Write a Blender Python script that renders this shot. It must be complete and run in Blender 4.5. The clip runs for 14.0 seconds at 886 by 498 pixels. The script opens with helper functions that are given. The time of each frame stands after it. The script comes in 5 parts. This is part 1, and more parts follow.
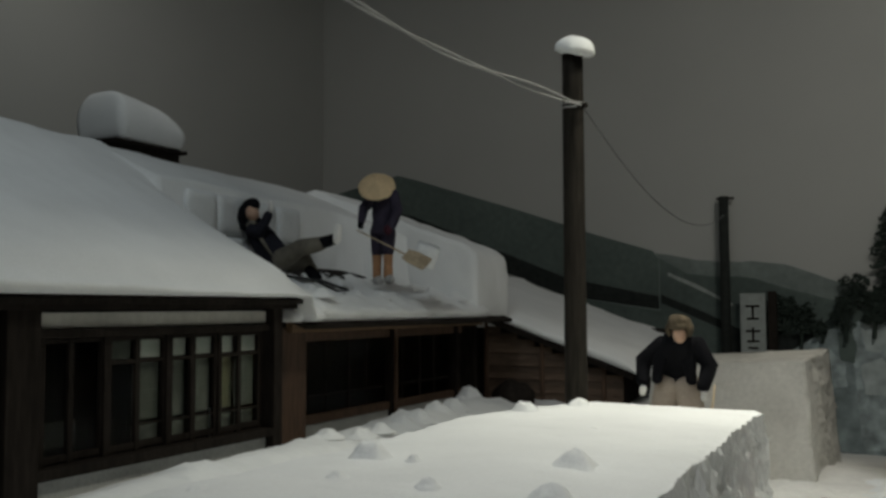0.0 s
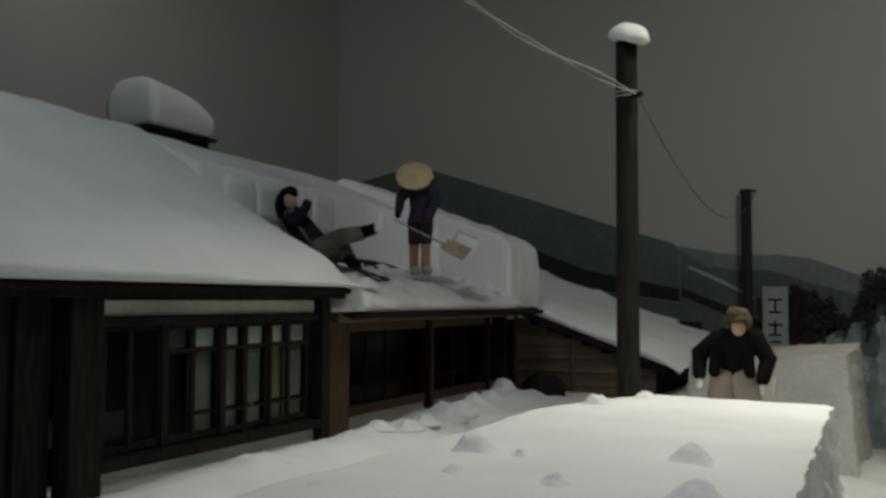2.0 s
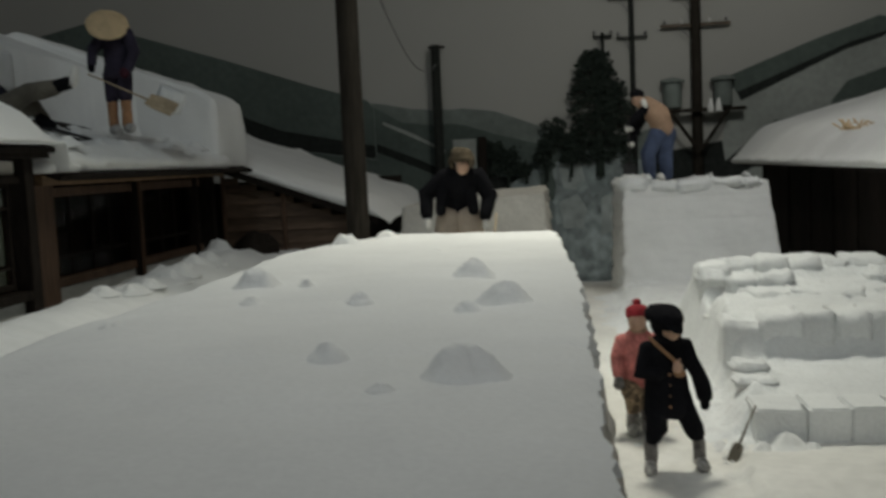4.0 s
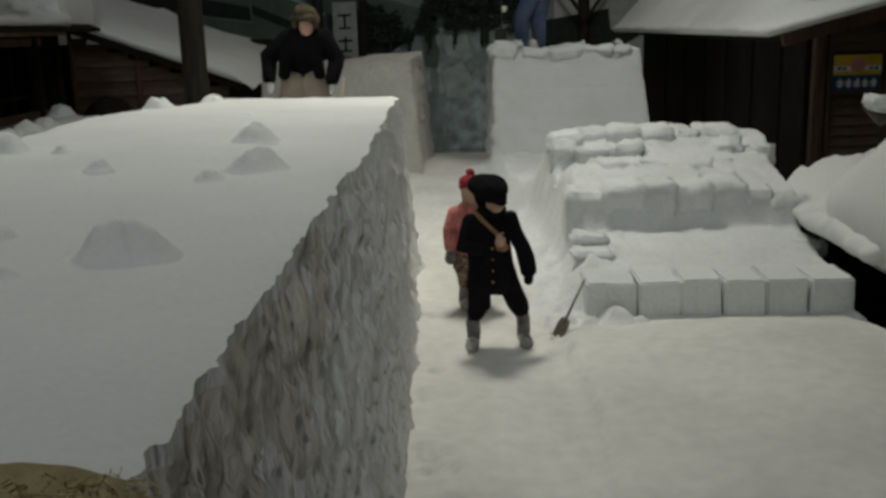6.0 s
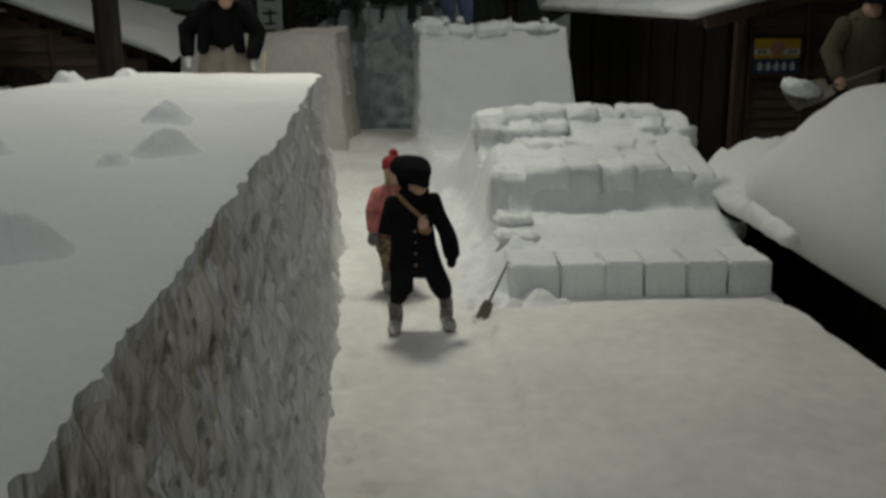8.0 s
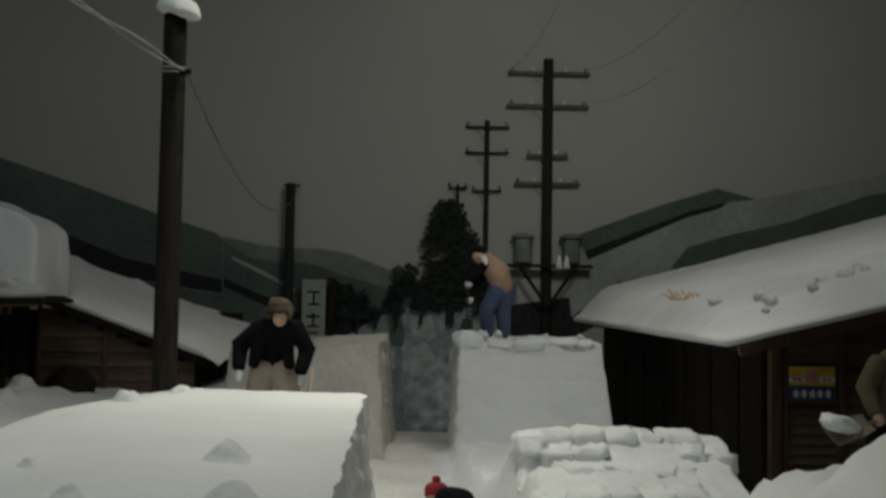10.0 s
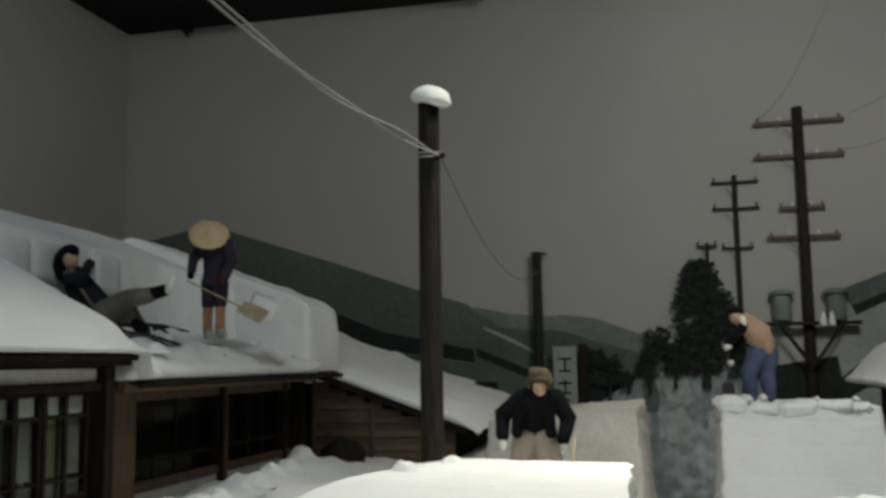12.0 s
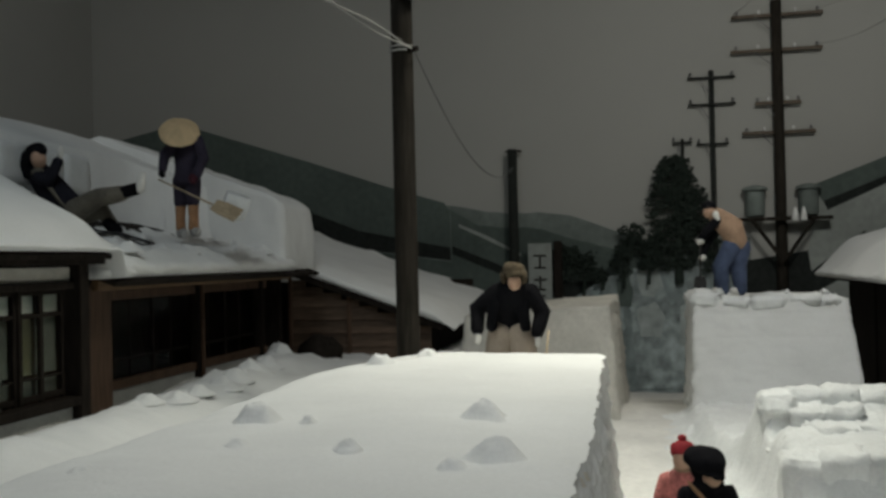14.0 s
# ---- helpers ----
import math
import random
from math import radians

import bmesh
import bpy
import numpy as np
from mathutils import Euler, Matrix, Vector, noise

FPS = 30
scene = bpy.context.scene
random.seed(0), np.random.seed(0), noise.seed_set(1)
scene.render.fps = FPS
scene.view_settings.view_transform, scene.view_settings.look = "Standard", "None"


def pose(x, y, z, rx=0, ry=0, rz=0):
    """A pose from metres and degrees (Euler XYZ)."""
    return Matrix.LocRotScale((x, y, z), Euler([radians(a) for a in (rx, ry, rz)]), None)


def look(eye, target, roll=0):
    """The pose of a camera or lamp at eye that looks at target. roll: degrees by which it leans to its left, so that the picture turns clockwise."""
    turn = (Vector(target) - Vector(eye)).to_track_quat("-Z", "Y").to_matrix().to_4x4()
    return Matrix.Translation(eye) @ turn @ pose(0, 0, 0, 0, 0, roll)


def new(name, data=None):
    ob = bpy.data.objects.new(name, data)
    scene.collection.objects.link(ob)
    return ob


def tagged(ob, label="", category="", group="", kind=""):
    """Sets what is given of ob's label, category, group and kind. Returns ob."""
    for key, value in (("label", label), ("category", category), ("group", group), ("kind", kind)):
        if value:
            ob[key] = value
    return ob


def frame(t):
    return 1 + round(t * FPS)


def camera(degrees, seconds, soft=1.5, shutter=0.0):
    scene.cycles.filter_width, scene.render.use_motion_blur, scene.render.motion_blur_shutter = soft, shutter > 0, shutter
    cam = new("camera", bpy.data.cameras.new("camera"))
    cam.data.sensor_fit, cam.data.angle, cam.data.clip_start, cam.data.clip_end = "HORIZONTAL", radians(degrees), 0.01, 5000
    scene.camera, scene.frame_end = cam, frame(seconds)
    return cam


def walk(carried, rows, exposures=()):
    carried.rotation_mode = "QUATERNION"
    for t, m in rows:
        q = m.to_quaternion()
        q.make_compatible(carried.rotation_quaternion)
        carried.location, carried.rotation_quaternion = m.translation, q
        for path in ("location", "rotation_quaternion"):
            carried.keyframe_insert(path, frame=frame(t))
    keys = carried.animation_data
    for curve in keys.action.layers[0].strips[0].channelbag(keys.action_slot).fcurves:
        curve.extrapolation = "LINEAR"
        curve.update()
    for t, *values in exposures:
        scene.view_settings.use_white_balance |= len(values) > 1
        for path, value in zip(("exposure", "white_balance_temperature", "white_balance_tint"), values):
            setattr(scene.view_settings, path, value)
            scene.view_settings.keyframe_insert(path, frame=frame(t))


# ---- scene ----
cam = camera(50.0, 14.0, soft=3.0, shutter=0.4)
PATH = [
    (0, (-0.225, 0.533, 2.6), (-1.109, 2.323, 2.724), -0.2),
    (0.5, (-0.296, 0.506, 2.613), (-1.15, 2.309, 2.752), 0.1),
    (1, (-0.456, 0.411, 2.578), (-1.242, 2.247, 2.686), 0.2),
    (1.5, (-0.644, 0.386, 2.592), (-1.428, 2.224, 2.677), 0.1),
    (2, (-0.903, 0.401, 2.584), (-1.778, 2.196, 2.691), 0.2),
    (2.5, (-1.13, 0.421, 2.573), (-1.971, 2.23, 2.714), 0.2),
    (3, (-1.454, 0.356, 2.557), (-2.047, 2.264, 2.632), -0.5),
    (3.5, (-1.62, 0.363, 2.52), (-1.986, 2.327, 2.431), -0.4),
    (3.7, (-1.595, 0.345, 2.36), (-1.903, 2.317, 2.231), -1.5),
    (5.8, (-0.911, 0.856, 2.325), (-0.946, 2.808, 1.894), -1.7),
    (6, (-0.912, 0.886, 2.243), (-0.963, 2.833, 1.789), -1.7),
    (6.5, (-0.865, 0.943, 2.235), (-0.904, 2.874, 1.717), -1.6),
    (7, (-0.872, 0.964, 2.235), (-0.851, 2.886, 1.683), -1.3),
    (7.5, (-0.864, 0.992, 2.232), (-0.772, 2.905, 1.655), -0.6),
    (8, (-0.871, 0.997, 2.266), (-0.772, 2.929, 1.759), -0.5),
    (8.5, (-0.916, 0.977, 2.367), (-0.803, 2.943, 2.016), -0.1),
    (9, (-0.928, 0.928, 2.431), (-0.835, 2.916, 2.232), 0.4),
    (9.2, (-0.946, 0.92, 2.469), (-0.863, 2.915, 2.348), 0.8),
    (11.3, (-1.027, 0.654, 2.58), (-1.161, 2.639, 2.777), -0.5),
    (11.5, (-1.043, 0.709, 2.571), (-1.239, 2.69, 2.763), -0.6),
    (12, (-1.105, 0.636, 2.595), (-1.569, 2.567, 2.83), -0.8),
    (12.5, (-1.119, 0.625, 2.599), (-1.626, 2.541, 2.868), -1.1),
    (13, (-1.1, 0.656, 2.587), (-1.587, 2.589, 2.75), -1.2),
    (13.5, (-1.105, 0.644, 2.547), (-1.558, 2.591, 2.619), -1.4),
    (14, (-1.099, 0.687, 2.554), (-1.521, 2.642, 2.578), -1.3),
]
EXPOSURES = [(0, -1.0), (1.5, -0.92), (2, -1.05), (3, -0.74), (3.7, -1.1), (6, -1.42), (7, -1.46), (8, -1.52), (9, -1.76), (11.5, -0.75), (12.5, -0.52), (13, -0.45), (14, -0.95)]
walk(cam, [(t, look(eye, target, roll)) for t, eye, target, roll in PATH], EXPOSURES)

# ---------------------------------------------------------------- light of the museum hall
world = bpy.data.worlds.new("hall_dark")
world.use_nodes = True
world.node_tree.nodes["Background"].inputs[0].default_value = (0.75, 0.88, 1.0, 1)
world.node_tree.nodes["Background"].inputs[1].default_value = 0.012
scene.world = world


def area_lamp(name, eye, target, size, watts, colour, spread=180):
    data = bpy.data.lights.new(name, "AREA")
    data.shape, data.size, data.energy, data.color = "DISK", size, watts, colour
    data.spread = radians(spread)
    ob = new(name, data)
    ob.matrix_world = look(eye, target)
    return ob


area_lamp("street_downlight", (-1.1, 11.2, 9.0), (-1.8, 8.9, 0), 1.6, 318, (0.98, 0.962, 0.83), 94)
area_lamp("far_street_downlight", (-1.1, 18.4, 7.5), (-1.1, 17.0, 0), 1.0, 36, (1.0, 0.93, 0.74), 110)
area_lamp("roof_downlight", (-5.4, 5.4, 11.8), (-9.2, 10.6, 2.6), 2.5, 375, (0.88, 0.97, 1.0))
area_lamp("front_spotlight", (-0.2, -3.5, 9.5), (-2.0, 6.5, 0.8), 1.6, 52, (0.95, 0.97, 0.95), 50)
area_lamp("right_downlight", (1.8, 7.5, 11.5), (1.9, 14.6, 1.2), 2.0, 44, (0.95, 0.97, 0.94), 66)
area_lamp("backdrop_washlight", (2.6, 10.8, 12.4), (2.6, 26.4, 5.5), 4.0, 1030, (0.98, 0.97, 0.90), 140)
# unseen fill lamp, added only to brighten the left wall
area_lamp("left_wall_fill", (-11.5, 12.5, 12.4), (-17.4, 19.0, 6.5), 2.5, 140, (0.97, 0.97, 0.92), 130)


# ---------------------------------------------------------------- materials
def material(name, colour, rough=0.8, grain=30.0, vary=0.12, stain=1.2, stain_amount=0.15, bump=0.2, depth=0.01,
             metal=0.0, stretch=(1, 1, 1), per_piece=0.0, spec=0.3):
    m = bpy.data.materials.new(name)
    m.use_nodes = True
    n, l = m.node_tree.nodes, m.node_tree.links
    b = n["Principled BSDF"]
    b.inputs["Roughness"].default_value, b.inputs["Metallic"].default_value = rough, metal
    b.inputs["Specular IOR Level"].default_value = spec
    co = n.new("ShaderNodeTexCoord")
    mp = n.new("ShaderNodeMapping")
    mp.inputs["Scale"].default_value = stretch
    l.new(co.outputs["Object"], mp.inputs["Vector"])
    fine, broad = n.new("ShaderNodeTexNoise"), n.new("ShaderNodeTexNoise")
    fine.inputs["Scale"].default_value, fine.inputs["Detail"].default_value = grain, 6
    broad.inputs["Scale"].default_value, broad.inputs["Detail"].default_value = stain, 4
    l.new(mp.outputs["Vector"], fine.inputs["Vector"])
    l.new(mp.outputs["Vector"], broad.inputs["Vector"])

    def scaled(socket, low, high):
        r = n.new("ShaderNodeMapRange")
        r.inputs["From Min"].default_value, r.inputs["From Max"].default_value = 0.3, 0.7
        r.inputs["To Min"].default_value, r.inputs["To Max"].default_value = low, high
        l.new(socket, r.inputs["Value"])
        return r.outputs["Result"]

    def times(a, c):
        t = n.new("ShaderNodeMath")
        t.operation = "MULTIPLY"
        l.new(a, t.inputs[0])
        l.new(c, t.inputs[1])
        return t.outputs[0]

    f = times(scaled(fine.outputs["Fac"], 1 - vary, 1 + vary), scaled(broad.outputs["Fac"], 1 - stain_amount, 1 + stain_amount * 0.5))
    if per_piece:
        info = n.new("ShaderNodeObjectInfo")
        r = n.new("ShaderNodeMapRange")
        r.inputs["To Min"].default_value, r.inputs["To Max"].default_value = 1 - per_piece, 1 + per_piece
        l.new(info.outputs["Random"], r.inputs["Value"])
        f = times(f, r.outputs["Result"])
    mix = n.new("ShaderNodeVectorMath")
    mix.operation = "SCALE"
    mix.inputs[0].default_value = colour
    l.new(f, mix.inputs["Scale"])
    l.new(mix.outputs["Vector"], b.inputs["Base Color"])
    bp = n.new("ShaderNodeBump")
    bp.inputs["Strength"].default_value, bp.inputs["Distance"].default_value = bump, depth
    l.new(fine.outputs["Fac"], bp.inputs["Height"])
    l.new(bp.outputs["Normal"], b.inputs["Normal"])
    return m


SNOW = material("snow", (0.80, 0.81, 0.80), 0.85, 45, 0.03, 0.9, 0.07, 0.35, 0.012)
SNOW_CUT = material("cut_snow", (0.80, 0.81, 0.80), 0.8, 34, 0.09, 2.2, 0.10, 0.8, 0.03, stretch=(1, 1.3, 0.42))
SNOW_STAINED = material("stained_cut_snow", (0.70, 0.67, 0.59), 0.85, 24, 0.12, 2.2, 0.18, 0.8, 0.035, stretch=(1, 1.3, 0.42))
# beige snow, its colour darkened further to carry the far wall's shade
SNOW_BEIGE_SHADED = material("beige_shaded_snow", (0.58, 0.565, 0.515), 0.9, 16, 0.07, 1.4, 0.16, 0.4, 0.015)
SNOW_BLOCK = material("snow_block_white", (0.78, 0.80, 0.80), 0.85, 30, 0.05, 2.0, 0.08, 0.5, 0.02, per_piece=0.05)
SNOW_TREAD = material("trodden_snow", (0.78, 0.775, 0.74), 0.85, 9, 0.06, 0.9, 0.13, 0.6, 0.03)
SNOW_DIRTY = material("dirty_snow", (0.50, 0.42, 0.24), 0.9, 12, 0.3, 2.0, 0.35, 0.7, 0.03)
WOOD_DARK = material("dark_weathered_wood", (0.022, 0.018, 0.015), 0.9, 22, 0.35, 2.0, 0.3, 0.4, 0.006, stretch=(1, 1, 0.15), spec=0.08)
WOOD_POST = material("brown_timber", (0.10, 0.060, 0.038), 0.7, 20, 0.3, 2.0, 0.3, 0.4, 0.006, stretch=(1, 1, 0.12))
WOOD_BOARD = material("brown_board", (0.105, 0.072, 0.050), 0.75, 20, 0.3, 1.5, 0.35, 0.5, 0.006, stretch=(0.15, 0.15, 1), per_piece=0.25)
WOOD_FASCIA = material("fascia_timber", (0.16, 0.10, 0.055), 0.7, 18, 0.3, 1.5, 0.3, 0.4, 0.006, stretch=(1, 0.15, 1))
ARM_WOOD = material("grey_arm_wood", (0.15, 0.12, 0.092), 0.8, 20, 0.3, 1.5, 0.3, 0.4, 0.006, stretch=(0.15, 1, 1))
POLE_WOOD = material("tarred_pole_wood", (0.030, 0.026, 0.021), 0.9, 25, 0.4, 1.5, 0.4, 0.6, 0.01, stretch=(1, 1, 0.1), spec=0.1)
FAR_POLE = material("far_dark_pole", (0.022, 0.025, 0.022), 0.85, 12, 0.3)
PLASTER = material("pale_plaster", (0.52, 0.51, 0.46), 0.85, 14, 0.08, 1.2, 0.25, 0.3, 0.005)
CONCRETE = material("grey_concrete", (0.42, 0.43, 0.41), 0.9, 25, 0.12, 1.2, 0.25, 0.4, 0.006)
# pale tones behind the shop window; on the panels they imitate reflections
PALE_BACKING = material("paper_screen", (0.105, 0.105, 0.088), 0.9, 18, 0.1, 2.0, 0.4, 0.1, 0.002)
YELLOW_BACKING = material("yellow_backing", (0.115, 0.105, 0.06), 0.9, 18, 0.1, 2.0, 0.4, 0.1, 0.002)
BACKDROP = material("grey_backdrop_paint", (0.40, 0.40, 0.375), 0.9, 40, 0.02, 0.25, 0.05, 0.08, 0.003)
CEIL_BLACK = material("black_ceiling_paint", (0.012, 0.012, 0.013), 0.9, 10, 0.2)
HALL_DARK = material("dark_hall_wall", (0.05, 0.05, 0.05), 0.9, 8, 0.2)
MURAL_GREEN = material("mural_grey_green", (0.105, 0.132, 0.12), 0.9, 6, 0.12, 0.5, 0.2, 0.05, 0.002)
MURAL_PALE = material("mural_pale_snow", (0.32, 0.345, 0.325), 0.9, 6, 0.1, 0.6, 0.2, 0.05, 0.002)
MURAL_BLUE = material("mural_blue_snow", (0.32, 0.37, 0.37), 0.9, 3.2, 0.38, 0.8, 0.45, 0.05, 0.002)
MURAL_TEAL = material("mural_teal_snow", (0.27, 0.32, 0.32), 0.9, 3.0, 0.3, 0.9, 0.35, 0.05, 0.002)
MURAL_ICE = material("mural_lit_snow", (0.44, 0.49, 0.48), 0.9, 3.4, 0.22, 0.9, 0.3, 0.05, 0.002)
MURAL_DARK = material("mural_dark_eave", (0.02, 0.024, 0.022), 0.9, 8, 0.3)
MURAL_HILL = material("mural_far_hill", (0.19, 0.22, 0.205), 0.9, 4, 0.15, 0.8, 0.25, 0.05, 0.002)
LEAF_DARK = material("dark_needles", (0.022, 0.032, 0.025), 0.8, 8, 0.3)
CABLE = material("grey_cable", (0.30, 0.30, 0.29), 0.6, 40, 0.1)
CABLE_DARK = material("dark_wire", (0.03, 0.03, 0.03), 0.6, 40, 0.1)
METAL = material("dull_steel", (0.25, 0.25, 0.25), 0.5, 30, 0.15, metal=0.8)
PORCELAIN = material("white_porcelain", (0.75, 0.76, 0.74), 0.3, 30, 0.03, spec=0.5)
BLACK_CLOTH = material("black_wool", (0.009, 0.009, 0.011), 0.95, 60, 0.3, 4, 0.3, 0.4, 0.004, spec=0.08)
NAVY = material("indigo_cotton", (0.040, 0.034, 0.055), 0.95, 50, 0.3, 5, 0.3, 0.4, 0.004)
DARK_NAVY = material("dark_navy_jacket", (0.016, 0.016, 0.024), 0.95, 50, 0.3, 5, 0.3, 0.4, 0.004)
DENIM = material("blue_work_trousers", (0.075, 0.10, 0.17), 0.95, 50, 0.25, 5, 0.3, 0.4, 0.004)
GREY_CLOTH = material("grey_brown_trousers", (0.17, 0.155, 0.125), 0.95, 50, 0.25, 5, 0.3, 0.4, 0.004)
BEIGE = material("beige_quilted_cloth", (0.42, 0.28, 0.19), 0.95, 40, 0.2, 5, 0.25, 0.4, 0.004)
KHAKI = material("pale_work_trousers", (0.44, 0.37, 0.30), 0.95, 40, 0.08, 5, 0.14, 0.4, 0.004)
OLIVE = material("olive_sweater", (0.105, 0.092, 0.058), 0.95, 60, 0.3, 5, 0.25, 0.5, 0.005)
FUR = material("brown_fur", (0.10, 0.078, 0.05), 0.95, 80, 0.5, 9, 0.4, 1.0, 0.012)
SKIN = material("painted_skin_tone", (0.55, 0.36, 0.26), 0.6, 20, 0.05)
STRAW = material("woven_straw", (0.66, 0.50, 0.30), 0.8, 60, 0.15, 6, 0.15, 0.5, 0.004)
STRAW_BOOT = material("straw_boot", (0.40, 0.22, 0.12), 0.9, 50, 0.25, 6, 0.25, 0.6, 0.006)
WHITE_CLOTH = material("white_cotton", (0.75, 0.74, 0.70), 0.9, 40, 0.08)
MAROON = material("maroon_cloth", (0.06, 0.015, 0.025), 0.9, 50, 0.25)
RED = material("red_cloth", (0.36, 0.035, 0.045), 0.9, 50, 0.25, 8, 0.4, 0.4, 0.004)
PINK = material("pink_padded_cloth", (0.52, 0.18, 0.16), 0.9, 40, 0.3, 9, 0.45, 0.4, 0.004)
SNOWY_BOOT = material("snow_dusted_boot", (0.46, 0.45, 0.43), 0.9, 25, 0.35, 9, 0.5, 0.4, 0.006)
PATTERN = material("patterned_cotton", (0.20, 0.145, 0.095), 0.95, 26, 0.9, 14, 0.5, 0.3, 0.004)
RUBBER = material("grey_rubber_boot", (0.17, 0.16, 0.15), 0.6, 20, 0.4, 9, 0.5, 0.2, 0.003)
TAN_STRAP = material("tan_leather", (0.30, 0.17, 0.09), 0.7, 30, 0.2)
PALE_WOOD = material("pale_shovel_wood", (0.46, 0.37, 0.25), 0.75, 20, 0.2, 3, 0.25, 0.3, 0.004)
SIGN_YELLOW = material("enamel_yellow", (0.70, 0.46, 0.03), 0.35, 12, 0.08, 5, 0.15, spec=0.5)
SIGN_BLUE = material("enamel_blue", (0.02, 0.05, 0.12), 0.35, 12, 0.1, 5, 0.15, spec=0.5)
SIGN_PINK = material("enamel_pink", (0.62, 0.28, 0.22), 0.35, 12, 0.1, 5, 0.15, spec=0.5)
SIGN_WHITE = material("enamel_white", (0.75, 0.76, 0.74), 0.35, 12, 0.05, 5, 0.1, spec=0.5)
GLASS = bpy.data.materials.new("window_glass")
GLASS.use_nodes = True
_g = GLASS.node_tree.nodes["Principled BSDF"]
_g.inputs["Base Color"].default_value = (0.8, 0.86, 0.84, 1)
_g.inputs["Roughness"].default_value, _g.inputs["Transmission Weight"].default_value, _g.inputs["IOR"].default_value = 0.05, 1.0, 1.1


# ---------------------------------------------------------------- mesh helpers
def finish(name, bm, mats, smooth=False, parent=None, label=""):
    if smooth:
        for f in bm.faces:
            f.smooth = True
    me = bpy.data.meshes.new(name)
    bm.normal_update()
    bm.to_mesh(me)
    bm.free()
    for m in mats if isinstance(mats, (list, tuple)) else [mats]:
        me.materials.append(m)
    ob = new(name, me)
    if parent:
        ob.parent = parent
    if label:
        ob["label"] = label
    return ob


def part(name, bm, mat, parent, label="", smooth=False):
    return finish(name, bm, mat, smooth, parent, label)


def empty(name, at=(0, 0, 0)):
    ob = new(name)
    ob.location = at
    bpy.context.view_layer.update()
    return ob


def box(bm, c, s, rot=None, bevel=0.008, mat=0):
    r = bmesh.ops.create_cube(bm, size=1.0)
    vs = r["verts"]
    m = Matrix.Translation(c) @ (rot or Matrix.Identity(4)) @ Matrix.Diagonal((*s, 1))
    bmesh.ops.transform(bm, matrix=m, verts=vs)
    fs = {f for v in vs for f in v.link_faces}
    for f in fs:
        f.material_index = mat
    if bevel:
        es = list({e for v in vs for e in v.link_edges})
        bmesh.ops.bevel(bm, geom=es, offset=min(bevel, min(s) * 0.3), segments=1, affect="EDGES", material=mat)


def box_bm(c, s, rot=None, bevel=0.008):
    bm = bmesh.new()
    box(bm, c, s, rot, bevel)
    return bm


def tube(bm, pts, radii, seg=10, mat=0, flat=1.0, cap=True):
    """A tube along points with a radius at each; flat squeezes it front to back."""
    pts = [Vector(p) for p in pts]
    rings = []
    side = None
    for i, p in enumerate(pts):
        d = (pts[min(i + 1, len(pts) - 1)] - pts[max(i - 1, 0)]).normalized()
        if side is None:
            ref = Vector((1, 0, 0)) if abs(d.x) < 0.9 else Vector((0, 1, 0))
            side = (ref - d * ref.dot(d)).normalized()
        else:
            side = (side - d * side.dot(d)).normalized()
        up = d.cross(side)
        r = radii[i] if isinstance(radii, (list, tuple)) else radii
        rings.append([bm.verts.new(p + side * (math.cos(a) * r) + up * (math.sin(a) * r * flat))
                      for a in (2 * math.pi * k / seg for k in range(seg))])
    for a, b in zip(rings, rings[1:]):
        for k in range(seg):
            f = bm.faces.new((a[k], a[(k + 1) % seg], b[(k + 1) % seg], b[k]))
            f.material_index = mat
    if cap:
        for ring, p, turn in ((rings[0], pts[0], True), (rings[-1], pts[-1], False)):
            f = bm.faces.new(ring[::-1] if turn else ring)
            f.material_index = mat


def limb(bm, pts, radii, mat=0, seg=12, flat=1.0):
    """A rounded limb: a tube with domed ends."""
    pts = [Vector(p) for p in pts]
    a, b = (pts[0] - pts[1]).normalized(), (pts[-1] - pts[-2]).normalized()
    r0, r1 = radii[0], radii[-1]
    more = [pts[0] + a * r0 * 0.75, pts[0] + a * r0 * 0.45] + pts + [pts[-1] + b * r1 * 0.45, pts[-1] + b * r1 * 0.75]
    tube(bm, more, [r0 * 0.3, r0 * 0.8] + list(radii) + [r1 * 0.8, r1 * 0.3], seg, mat, flat)


def ball(bm, c, r, mat=0, rot=None, sub=2):
    v = bmesh.ops.create_icosphere(bm, subdivisions=sub, radius=1.0)["verts"]
    r = r if isinstance(r, (list, tuple)) else (r, r, r)
    bmesh.ops.transform(bm, matrix=Matrix.Translation(c) @ (rot or Matrix.Identity(4)) @ Matrix.Diagonal((*r, 1)), verts=v)
    for f in {f for q in v for f in q.link_faces}:
        f.material_index = mat


def turn(rx=0, ry=0, rz=0):
    return Euler([radians(a) for a in (rx, ry, rz)]).to_matrix().to_4x4()


def rough(p, size, seed=0.0, octaves=3):
    """Smooth noise in about -1..1 at a place."""
    return noise.fractal(Vector(p) / size + Vector((seed, seed * 1.7, seed * 0.6)), 1.0, 2.0, octaves)


